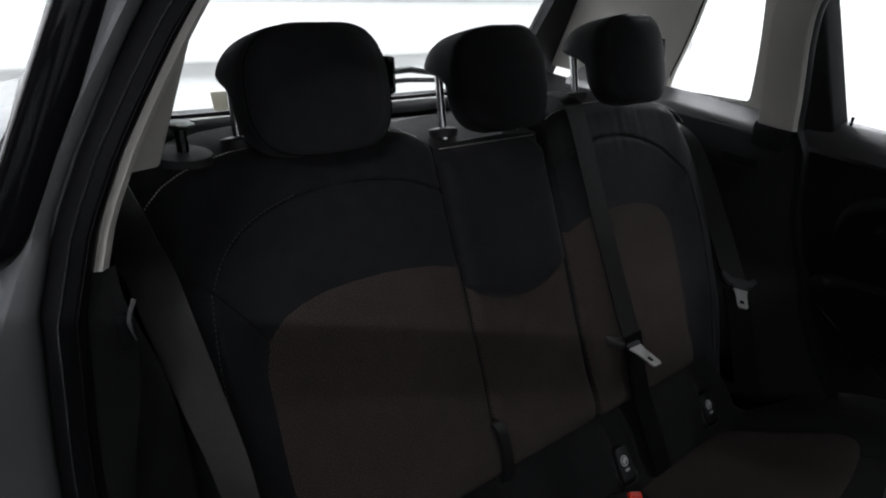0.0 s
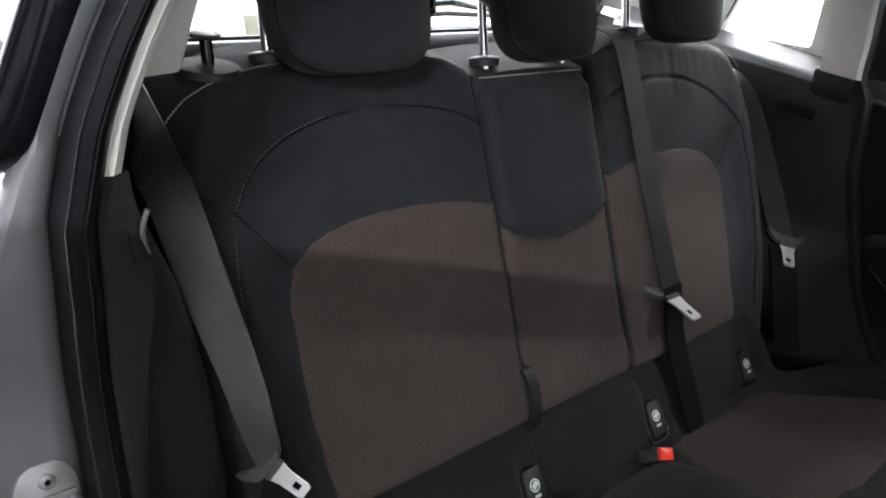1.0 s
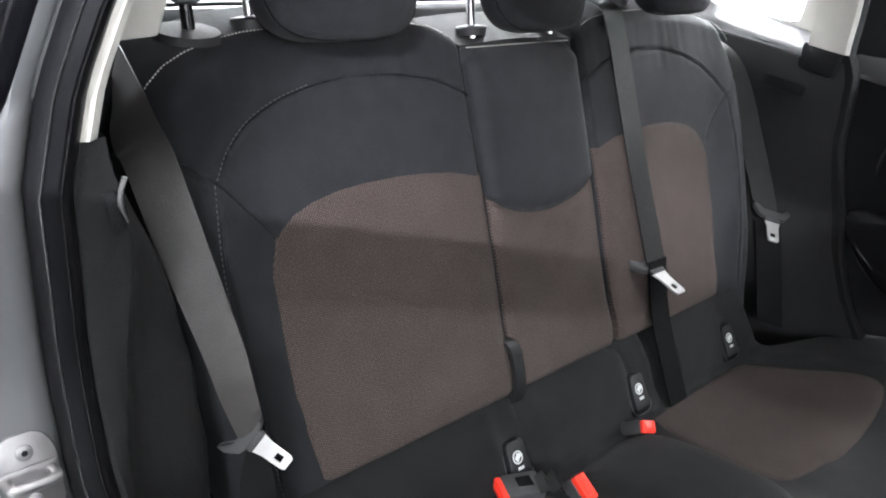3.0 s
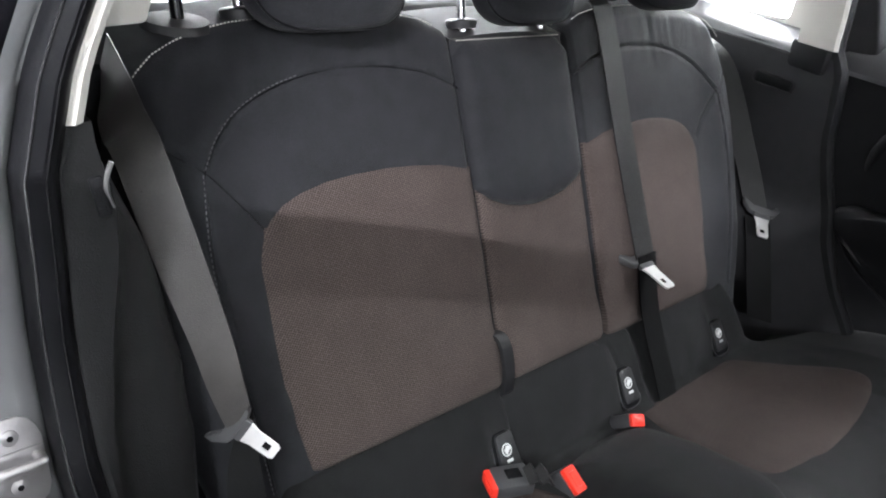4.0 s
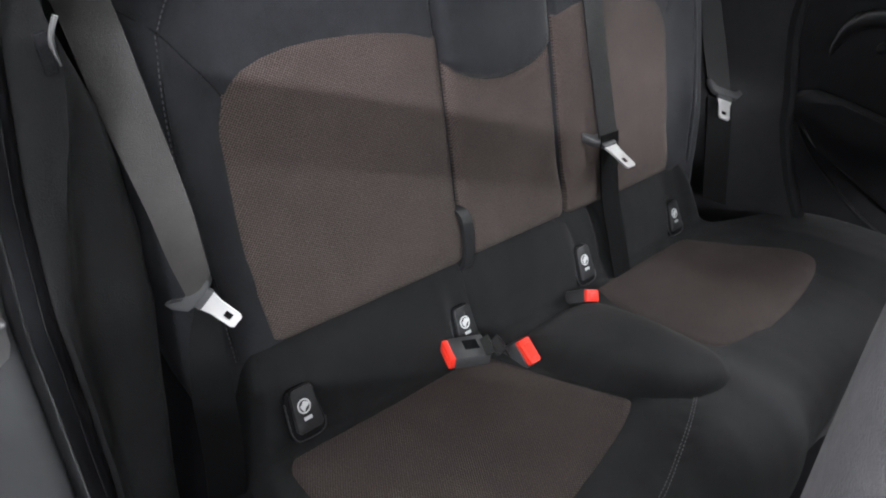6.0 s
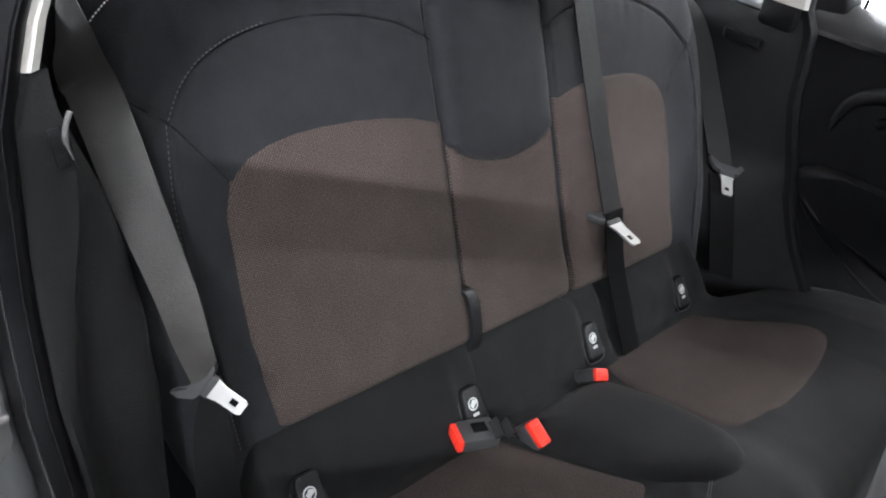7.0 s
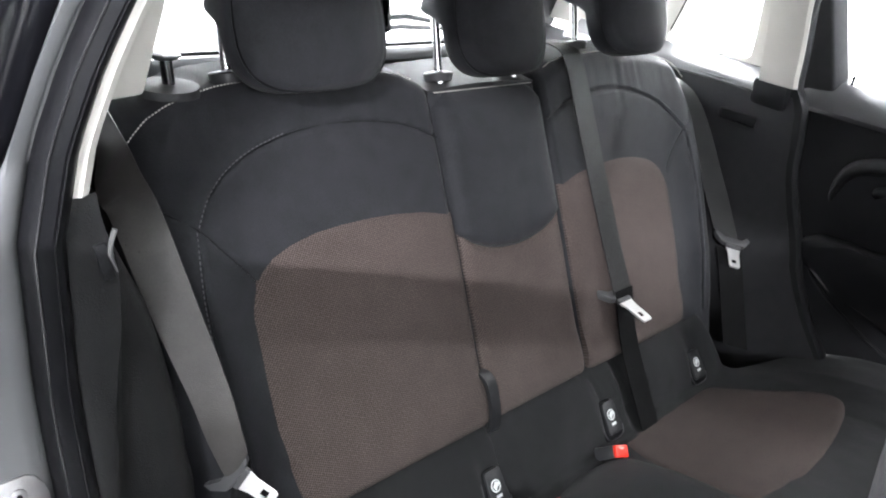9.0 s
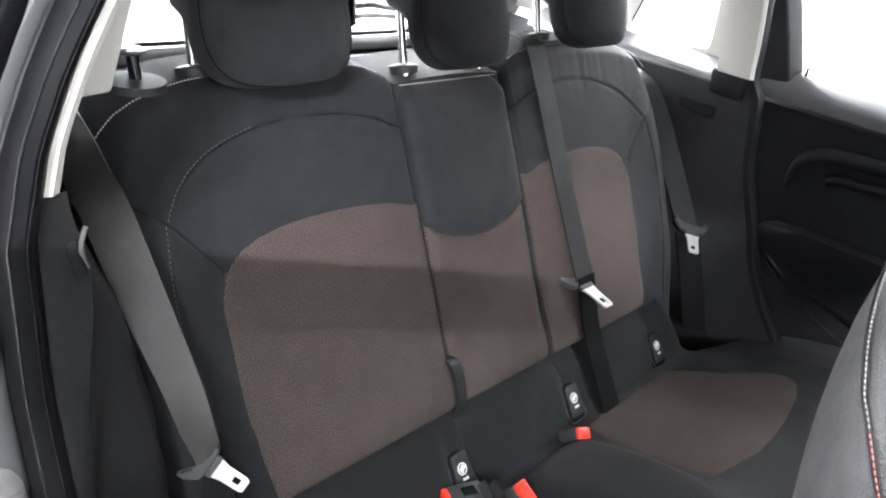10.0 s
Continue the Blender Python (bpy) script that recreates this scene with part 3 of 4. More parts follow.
bm = bmesh.new()
outer = [(-0.66, 0.98), (0.76, 0.98), (0.68, 1.40), (-0.58, 1.40)]
inner = [(-0.575, 1.025), (0.60, 1.025), (0.585, 1.32), (-0.52, 1.32)]
rings = [[bm.verts.new((x, rear_z(z) + d, z)) for x, z in o] for o, d in ((outer, 0), (inner, 0.004), (inner, 0.035), (outer, 0.035))]
for p, q in zip(rings, rings[1:]):
    for k in range(4):
        bm.faces.new((p[k], p[(k + 1) % 4], q[(k + 1) % 4], q[k]))
part("window_frame", bm, M_PLASTIC, hatch)
part("wiper_arm", tube([(0.02, 0.80, 1.045), (0.10, 0.795, 1.065), (0.30, 0.79, 1.075), (0.46, 0.795, 1.05)], [0.012, 0.009, 0.007, 0.004], 8), M_RUBBER, hatch)
part("wiper_blade", tube([(0.08, 0.80, 1.04), (0.30, 0.80, 1.05), (0.50, 0.80, 1.04)], 0.006, 6), M_RUBBER, hatch)
part("sticker", box((0.075, 0.001, 0.035), (-0.155, 0.748, 1.048), 0, (-27, 0, 0)), M_STICKER, hatch)

shelf = thing("parcel_shelf", (0, 0.5, 0.95), "black parcel shelf behind the rear seats", "parcel shelf")
bm = sheet(lambda u, v: (-0.60 + 1.2 * u, 0.33 + 0.42 * v, 0.99 + 0.02 * math.sin(math.pi * v)), 10, 10)
part("shelf_board", rim(bm, (0, 0, -0.015)), M_PLASTIC, shelf)
for s in (-1, 1):
    part("shelf_support", box((0.07, 0.42, 0.03), (s * 0.60, 0.52, 0.985), 0.012), M_PLASTIC, shelf)


# window panes
def pane(bm, parent):
    ob = part("window_pane", bm, M_GLASS, parent, "clear glass pane", smooth=False)
    ob.visible_shadow = False
    return ob


def glazing(corners, step):
    """A closed thin plate between the corners and their copies moved by step."""
    bm = bmesh.new()
    a = [bm.verts.new(c) for c in corners]
    b = [bm.verts.new(Vector(c) + Vector(step)) for c in corners]
    n = len(a)
    bm.faces.new(a), bm.faces.new(b[::-1])
    for k in range(n):
        bm.faces.new((a[k], b[k], b[(k + 1) % n], a[(k + 1) % n]))
    return bm


pane(glazing([(x, rear_z(z) + 0.014, z) for x, z in ((-0.58, 1.02), (0.605, 1.02), (0.59, 1.325), (-0.525, 1.325))], (0, 0.004, 0)), hatch)
pane(glazing([(0.729 - (z - 1.09) * 0.30, y, z) for y, z in ((0.203, 1.09), (0.42, 1.09), (0.325, 1.35), (0.203, 1.35))], (0.004, 0, 0)), car)
pane(glazing([(0.758 - (z - 1.09) * 0.30, y, z) for y, z in ((0.06, 1.10), (-0.93, 1.10), (-0.93, 1.37), (0.09, 1.37))], (0.004, 0, 0)), door)


# ---- rear seat backs ----
TAN = math.tan(radians(RECLINE))
N_BACK = Vector((0, -math.cos(radians(RECLINE)), math.sin(radians(RECLINE))))


def back_y(x, z):
    a = abs(x)
    y = 0.047 + (z - 0.65) * TAN
    y -= 0.012 * math.exp(-((a - 0.495) / 0.03) ** 2) * min(max((z - 0.66) / 0.1, 0), 1) * min(max((1.06 - z) / 0.08, 0), 1)
    y -= 0.008 * math.sin(math.pi * min(max((z - 0.66) / 0.46, 0), 1)) * math.exp(-((a - 0.28) / 0.14) ** 2)
    return y


BACK_TOP = table([(0.10, 1.088), (0.13, 1.100), (0.16, 1.111), (0.21, 1.119), (0.30, 1.121), (0.38, 1.117), (0.42, 1.114), (0.45, 1.109), (0.485, 1.099), (0.51, 1.088), (0.533, 1.07), (0.555, 1.035), (0.575, 0.98)])
BACK_OUT = table([(0.64, 0.50), (0.70, 0.525), (0.80, 0.553), (0.90, 0.572), (0.98, 0.575), (1.03, 0.568), (1.06, 0.55), (1.12, 0.50)])
SEAM_ARCH = [(0.118, 1.035), (0.169, 1.055), (0.215, 1.064), (0.258, 1.068), (0.31, 1.068), (0.358, 1.062), (0.40, 1.051), (0.437, 1.034), (0.465, 1.012), (0.486, 0.988)]
SEAM_WAVE = [(0.56, 1.022), (0.519, 1.009), (0.486, 0.988), (0.462, 0.962), (0.438, 0.935), (0.428, 0.920)]
SEAM_DOWN = [(0.486, 0.988), (0.4945, 0.93), (0.496, 0.88), (0.492, 0.82), (0.485, 0.76), (0.475, 0.67)]
KNIT_TOP = table([(0.11, 0.939), (0.13, 0.946), (0.17, 0.956), (0.216, 0.962), (0.26, 0.965), (0.306, 0.965), (0.345, 0.962), (0.38, 0.955), (0.405, 0.946), (0.422, 0.934), (0.434, 0.919), (0.442, 0.897), (0.446, 0.864)])
KNIT_OUT = table([(0.66, 0.424), (0.723, 0.434), (0.80, 0.444), (0.86, 0.446), (1.0, 0.446)])


def foot_roll(z):
    """The padding swells and then turns in above the cushion."""
    return 0.020 * max(0.0, 1 - (z - 0.664) / 0.018) ** 2 - 0.007 * math.exp(-((z - 0.700) / 0.028) ** 2)


def spread(side, a):
    """The far shoulder is a little broader than the near one."""
    return side * (a + (0.024 * min(max((a - 0.40) / 0.10, 0), 1) if side > 0 else 0))


def outer_back(side, parent):
    """One outboard seat back: cloth shell with sewn seams, knit insert and thread."""
    far = [polyline_distance(s) for s in (SEAM_ARCH, SEAM_WAVE, SEAM_DOWN)]
    nu, nv = 140, 146

    def shell(u, v):
        a = 0.118 + (BACK_OUT(0.655 + v * 0.44) - 0.118) * u
        z0 = 0.655 - 0.07 * min(max((a - 0.41) / 0.06, 0), 1)
        top = BACK_TOP(a)
        z = z0 + (top - z0) * v
        y = back_y(a, z)
        d = min(f(a, z) for f in far)
        y += 0.0032 * math.exp(-(d / 0.0023) ** 2)
        e = max(0.0, 1 - (BACK_OUT(0.655 + v * 0.44) - a) / 0.045)
        y += 0.05 * e * e
        e = max(0.0, 1 - (top - z) / 0.014)
        y += 0.010 * e * e
        e = max(0.0, 1 - (a - 0.118) / 0.012)
        y += 0.009 * e * e
        e = max(0.0, 1 - (z - z0) / 0.024)
        y += 0.022 * e * e
        y += 0.0007 * noise.noise(Vector((a * 14, z * 14, side * 3)))
        y += 0.0010 * noise.noise(Vector((a * 60, z * 9, side * 7))) * min(max((z - 1.03) / 0.03, 0), 1)
        return spread(side, a), y, z

    bm = rim(sheet(shell, nu, nv), (0, 0.075, 0.004), False)
    part("cloth_shell", bm, M_CLOTH, parent, "black cloth seat cover with sewn seams")

    def knit(u, v):
        a = 0.1195 + (KNIT_OUT(0.660 + 0.3 * v) - 0.1195) * u
        z = 0.660 + (KNIT_TOP(a) - 0.660) * v
        w = KNIT_OUT(z) - 0.1195
        shrink = 0.014 * u if side > 0 else 0
        edge = min(u * w, (1 - u) * w * 0.8, v * (KNIT_TOP(a) - 0.660), (1 - v) * (KNIT_TOP(a) - 0.660))
        y = back_y(a, z) + foot_roll(z) + 0.002 - 0.0068 * (1 - math.exp(-edge / 0.006)) + 0.0006 * noise.noise(Vector((a * 11, z * 11, side * 5 + 9)))
        return side * (a - shrink), y, z

    part("knit_insert", rim(sheet(knit, 70, 66), (0, 0.012, 0)), M_KNIT_BACK, parent, "brown-grey open knit insert")
    for line in (SEAM_ARCH, [(0.522, 1.010)] + SEAM_WAVE[1:], SEAM_DOWN):
        # dark tube sunk in each groove, drawing the crease's shade as a line
        pts = smooth_path([(spread(side, a), back_y(a, z) + 0.0022, z) for a, z in line], 36)
        part("seam_line", tube(pts, 0.0008, 6), M_RUBBER, parent)
    pts = [(spread(side, a), back_y(a, z) - 0.0005, z) for a, z in SEAM_DOWN]
    stitches([Vector(p) + Vector((side * 0.004, 0, 0)) for p in smooth_path(pts, 40)], N_BACK, M_THREAD_DARK, parent, 0.0007, 0.006)
    pts = [(spread(side, a), back_y(a, z) - 0.0005, z) for a, z in SEAM_ARCH[5:]]
    stitches([Vector(p) + Vector((side * 0.002, 0, 0.004)) for p in smooth_path(pts, 30)], N_BACK, M_THREAD_DARK, parent, 0.0008, 0.006)
    aa = np.linspace(0.535, 0.14, 60)
    pts = [(spread(side, a), back_y(a, BACK_TOP(a)) + 0.011, BACK_TOP(a) + 0.0005) for a in aa]
    stitches(pts, (0, -0.5, 0.8), M_THREAD, parent, 0.0009, 0.0044, "pale thread along the top edge")


near_back = thing("folding_seat", (-0.3, 0.15, 0.65), "black cloth rear seat back with brown knit insert", "car seat", "rear seats")
outer_back(-1, near_back)
far_back = thing("folding_seat", (0.2, 0.15, 0.65), "double rear seat back, black cloth and brown knit", "car seat", "rear seats")
outer_back(1, far_back)

# closed backs of both seat backs and the cushion's base
for thing_, xc, w in ((near_back, -0.33, 0.40), (far_back, 0.22, 0.64)):
    part("back_board", box((w, 0.012, 0.46), (xc, 0.245, 0.86), 0.004, (-RECLINE, 0, 0)), M_CARPET, thing_)

MID_TOP = 1.087


def mid_shell(u, v):
    x = -0.113 + 0.226 * u
    z = 0.655 + (MID_TOP - 0.655) * v
    y = back_y(0.11, z) + 0.006
    e = max(0.0, 1 - (0.113 - abs(x)) / 0.012)
    y += 0.008 * e * e
    return x, y, z


part("middle_shell", rim(sheet(mid_shell, 20, 30), (0, 0.085, 0.006), False), M_CLOTH, far_back)
PAD_BOTTOM = table([(0.0, 0.878), (0.03, 0.880), (0.06, 0.886), (0.085, 0.895), (0.112, 0.912)])


def mid_pad(u, v):
    x = -0.111 + 0.222 * u
    zb = PAD_BOTTOM(abs(x))
    zt = MID_TOP - 0.02 * max(0, (abs(x) - 0.08) / 0.031) ** 2
    z = zb + (zt - zb) * v
    edge = min(0.111 - abs(x), z - zb, zt - z)
    y = back_y(0.11, z) + 0.006 - 0.020 * (1 - math.exp(-edge / 0.010)) + 0.0012 * noise.noise(Vector((x * 20, z * 20, 2)))
    return x, y, z


part("middle_pad", rim(sheet(mid_pad, 44, 44), (0, 0.01, 0)), M_CLOTH, far_back, "plain black padded upper panel")


def mid_knit(u, v):
    x = -0.109 + 0.217 * u
    zt = PAD_BOTTOM(abs(x)) + 0.003
    z = 0.664 + (zt - 0.664) * v
    edge = min(0.109 - abs(x), z - 0.664, (zt - z) * 2)
    y = back_y(0.11, z) + foot_roll(z) + 0.006 - 0.011 * (1 - math.exp(-max(edge, 0) / 0.007))
    return x, y, z


part("knit_insert", rim(sheet(mid_knit, 40, 40), (0, 0.01, 0)), M_KNIT_BACK, far_back, "brown-grey open knit insert")
pts = [(x, back_y(0.11, MID_TOP) + 0.004, MID_TOP + 0.0005) for x in np.linspace(-0.108, 0.10, 24)]
stitches(pts, (0, -0.5, 0.8), M_THREAD, far_back, 0.0009, 0.0046, "pale thread along the top edge")
bm = sheet(lambda u, v: (-0.113 + 0.226 * u, 0.275 + 0.10 * v, 1.088 + 0.010 * v + 0.006 * math.sin(math.pi * u)), 12, 8)
part("middle_top_cover", rim(bm, (0, 0, -0.012)), M_COVER, far_back, "grey plastic top cover")


# ---- cushion ----
PROFILE = [(0.075, 0.678), (0.055, 0.668), (0.035, 0.645), (0.015, 0.617), (-0.002, 0.595), (-0.018, 0.577), (-0.035, 0.573), (-0.06, 0.578), (-0.12, 0.593), (-0.20, 0.615), (-0.27, 0.632), (-0.33, 0.640), (-0.375, 0.628), (-0.405, 0.595), (-0.415, 0.54), (-0.41, 0.44), (-0.40, 0.34)]
prof = smooth_path([(0, y, z) for y, z in PROFILE], 96)
prof_z = table(sorted([(p.y, p.z) for p in prof if p.z > 0.57 and p.y > -0.40]))
CUSH_OUT = table([(-0.42, 0.705), (-0.12, 0.705), (-0.08, 0.66), (-0.05, 0.60), (-0.03, 0.55), (-0.01, 0.512), (0.02, 0.496), (0.06, 0.488), (0.1, 0.480)])
CUSH_NEAR = table([(-0.42, 0.57), (-0.12, 0.535), (-0.03, 0.508), (0.01, 0.498), (0.06, 0.487), (0.1, 0.485)])


def cush_lift(x, y):
    hump = 0.018 * math.exp(-(x / 0.10) ** 4) * min(max((-y - 0.02) / 0.12, 0), 1)
    wing = 0.018 * min(max((abs(x) - 0.47) / 0.1, 0), 1) * min(max((-y - 0.03) / 0.15, 0), 1)
    dish = -0.008 * math.exp(-((abs(x) - 0.28) / 0.12) ** 2) * min(max((-y - 0.02) / 0.1, 0), 1)
    return hump + wing + dish


bench = thing("rear_bench", (0, -0.2, 0.34), "black cloth rear bench cushion with brown knit inserts", "bench seat")
P_SEAM = polyline_distance([(-0.125, 0.08), (-0.125, 0.01), (-0.118, -0.02)])
P_SIDE = polyline_distance([(0.085, 0.08), (0.090, 0.058), (0.112, 0.048), (0.122, 0.025), (0.114, 0.0)])
FRONT_SEAM = [(-0.020, -0.280), (-0.036, -0.287), (-0.075, -0.303), (-0.116, -0.318), (-0.170, -0.335), (-0.24, -0.35)]
P_FRONT = polyline_distance(FRONT_SEAM)


part("base", box((1.14, 0.38, 0.20), (0, -0.19, 0.45), 0.02), M_CARPET, bench)


def cushion(u, v):
    p = prof[round(v * 96)]
    w = CUSH_OUT(p.y)
    w0 = CUSH_NEAR(p.y)
    x = -w0 + (w + w0) * u
    n = Vector((0, (prof[min(round(v * 96) + 1, 96)] - prof[max(round(v * 96) - 1, 0)]).z, -(prof[min(round(v * 96) + 1, 96)] - prof[max(round(v * 96) - 1, 0)]).y)).normalized()
    lift = cush_lift(x, p.y)
    e = max(0.0, 1 - ((w if x > 0 else w0) - abs(x)) / 0.03)
    lift -= (0.012 if x > 0 and p.y < -0.06 else 0.03) * e * e
    lift -= 0.0035 * math.exp(-(P_SEAM(x, p.y) / 0.004) ** 2)
    lift -= 0.0025 * math.exp(-(P_SIDE(x, p.y) / 0.004) ** 2)
    lift += 0.0007 * noise.noise(Vector((x * 26, p.y * 14 + p.z * 10, 8)))
    if p.z > 0.5:
        lift -= 0.004 * math.exp(-(P_FRONT(x, p.y) / 0.004) ** 2)
    if p.y > -0.03:
        k = min(max((p.z - 0.575) / 0.10, 0), 1)
        pocket = max(math.exp(-((x - q) / 0.036) ** 4) for q in (-0.42, -0.14, 0.14, 0.42))
        lift += 0.011 * math.sin(math.pi * k) * (1 - pocket)
        lift -= 0.022 * math.exp(-((x - 0.198) / 0.022) ** 4) * min(1, k * 3 + 0.2)
    lift += 0.0018 * noise.noise(Vector((x * 9, p.y * 9, 4))) + 0.0008 * noise.noise(Vector((x * 30, p.y * 30, 4)))
    return x, p.y + n.y * lift, p.z + n.z * lift


bm = sheet(cushion, 260, 96)
part("cloth_cover", rim(bm, (0, 0.06, -0.03), False), M_CLOTH2, bench, "black cloth cushion cover")


def cush_panel(name, outline, mat, label, puff=0.006, soft=0.007):
    """A sewn panel on the cushion inside a closed outline of (x, y) pairs; it swells by puff within soft of its edge."""
    edge = [Vector((p.x, p.y)) for p in smooth_path([(a, b, 0) for a, b in outline + outline[:1]], 120)][:-1]
    mid = sum(edge, Vector((0, 0))) / len(edge)
    far = polyline_distance([tuple(p) for p in edge + edge[:1]])
    bm = bmesh.new()
    loops = []
    for f in (1.0, 0.992, 0.98, 0.965, 0.945, 0.92, 0.89, 0.85, 0.80, 0.74, 0.66, 0.57, 0.47, 0.36, 0.24, 0.12):
        loop = []
        for p in edge:
            q = mid.lerp(p, f)
            d = far(q.x, q.y) if f < 1 else 0.0
            z = prof_z(q.y) + cush_lift(q.x, q.y) - 0.0015 + (puff + 0.002) * (1 - math.exp(-(d / soft) ** 1.3))
            z += 0.0010 * noise.noise(Vector((q.x * 12, q.y * 12, 3)))
            loop.append(bm.verts.new((q.x, q.y, z)))
        loops.append(loop)
    n = len(edge)
    for a, b in zip(loops, loops[1:]):
        for k in range(n):
            bm.faces.new((a[k], a[(k + 1) % n], b[(k + 1) % n], b[k]))
    bm.faces.new(loops[-1])
    return part(name, rim(bm, (0, 0, -0.012), False), mat, bench, label)


cush_panel("knit_insert", [(-0.452, -0.027), (-0.30, -0.027), (-0.16, -0.030), (-0.128, -0.048), (-0.105, -0.140), (-0.088, -0.205), (-0.083, -0.226), (-0.094, -0.238), (-0.134, -0.253), (-0.210, -0.268), (-0.30, -0.275), (-0.38, -0.266), (-0.45, -0.235), (-0.478, -0.180), (-0.474, -0.10), (-0.466, -0.045)], M_KNIT_SEAT, "brown-grey knit seat insert", 0.004)
cush_panel("knit_insert", [(0.135, -0.028), (0.28, -0.027), (0.405, -0.028), (0.435, -0.050), (0.468, -0.095), (0.497, -0.142), (0.514, -0.190), (0.508, -0.222), (0.476, -0.243), (0.40, -0.260), (0.332, -0.268), (0.26, -0.268), (0.19, -0.260), (0.125, -0.240), (0.108, -0.19), (0.112, -0.10)], M_KNIT_SEAT, "brown-grey knit seat insert", 0.004)
cush_panel("middle_pad", [(-0.080, -0.045), (0.0, -0.034), (0.075, -0.042), (0.100, -0.075), (0.104, -0.14), (0.102, -0.20), (0.092, -0.25), (0.070, -0.283), (0.036, -0.297), (-0.004, -0.294), (-0.040, -0.276), (-0.070, -0.243), (-0.090, -0.20), (-0.102, -0.15), (-0.104, -0.09)], M_CLOTH2, "raised black middle pad", 0.020, 0.016)
pts = [Vector((x, y, prof_z(y) + cush_lift(x, y) - 0.0002)) for x, y, _ in smooth_path([(a, b, 0) for a, b in FRONT_SEAM], 40)]
for shift in (-0.003, 0.003):
    stitches([p + Vector((shift, shift, 0)) for p in pts], (0, 0, 1), M_THREAD_DARK, bench, 0.0006, 0.006)


def rounded(w0, w1, h, r):
    """An outline, w0 wide at the top and w1 at the foot, h high, with round corners."""
    out = []
    for cx, cz, a0 in ((w0 / 2 - r, h / 2 - r, 0), (-w0 / 2 + r, h / 2 - r, 90), (-w1 / 2 + r, -h / 2 + r, 180), (w1 / 2 - r, -h / 2 + r, 270)):
        for k in range(5):
            a = radians(a0 + k * 22.5)
            out.append((cx + r * math.cos(a), cz + r * math.sin(a)))
    return out


for x in (-0.420, -0.152, 0.125, 0.401):
    place = pose(x, 0.006, 0.602, -38, 0, 0)
    bm = prism(rounded(0.042, 0.050, 0.064, 0.012), 0.012, "y", -0.007, 0.003)
    bmesh.ops.transform(bm, matrix=place, verts=bm.verts)
    base = part("anchor_cover", bm, M_RUBBER, bench, "black plastic child-seat anchor cover")
    bm = prism(rounded(0.030, 0.036, 0.054, 0.006), 0.008, "y", -0.012, 0.0015)
    bmesh.ops.transform(bm, matrix=place @ pose(0.001, 0, 0.004), verts=bm.verts)
    part("flap", bm, M_FLAP, base, "black plastic flap")
    lip = [place @ Vector((a, -0.0085, b)) for a, b in ((-0.0225, 0.018), (-0.0238, 0.0), (-0.024, -0.018), (-0.019, -0.0285), (-0.008, -0.031), (0.010, -0.031), (0.020, -0.027), (0.0238, -0.016))]
    part("lip", tube(smooth_path(lip, 36), 0.0010, 6), M_PLASTIC_GREY, base)
    m = place @ pose(-0.001, -0.0123, 0.008, 90, 0, 0)
    ring_pts = [m @ Vector((0.0080 * math.cos(2 * math.pi * k / 24), 0.0080 * math.sin(2 * math.pi * k / 24), 0)) for k in range(24)]
    part("symbol_ring", tube(ring_pts + ring_pts[:1], 0.0010, 5, caps=False), M_PRINT, base, "white printed ring")
    blob = [(0.0056 * math.cos(a) + 0.0012 * math.cos(2 * a + 1), 0.0046 * math.sin(a) + 0.0014 * math.sin(3 * a)) for a in (2 * math.pi * k / 18 for k in range(18))]
    bm = prism(blob, 0.0008, "z", -0.0002)
    bmesh.ops.transform(bm, matrix=m @ pose(0, 0, 0, 0, 0, 40), verts=bm.verts)
    part("symbol", bm, M_PRINT, base, "white printed symbol")
    bm = box((0.011, 0.0042, 0.0008), (0.001, -0.0150, 0), 0.0003, (0, 0, 0), 1)
    bmesh.ops.transform(bm, matrix=m, verts=bm.verts)
    part("symbol_bar", bm, M_PRINT, base, "white printed bar")


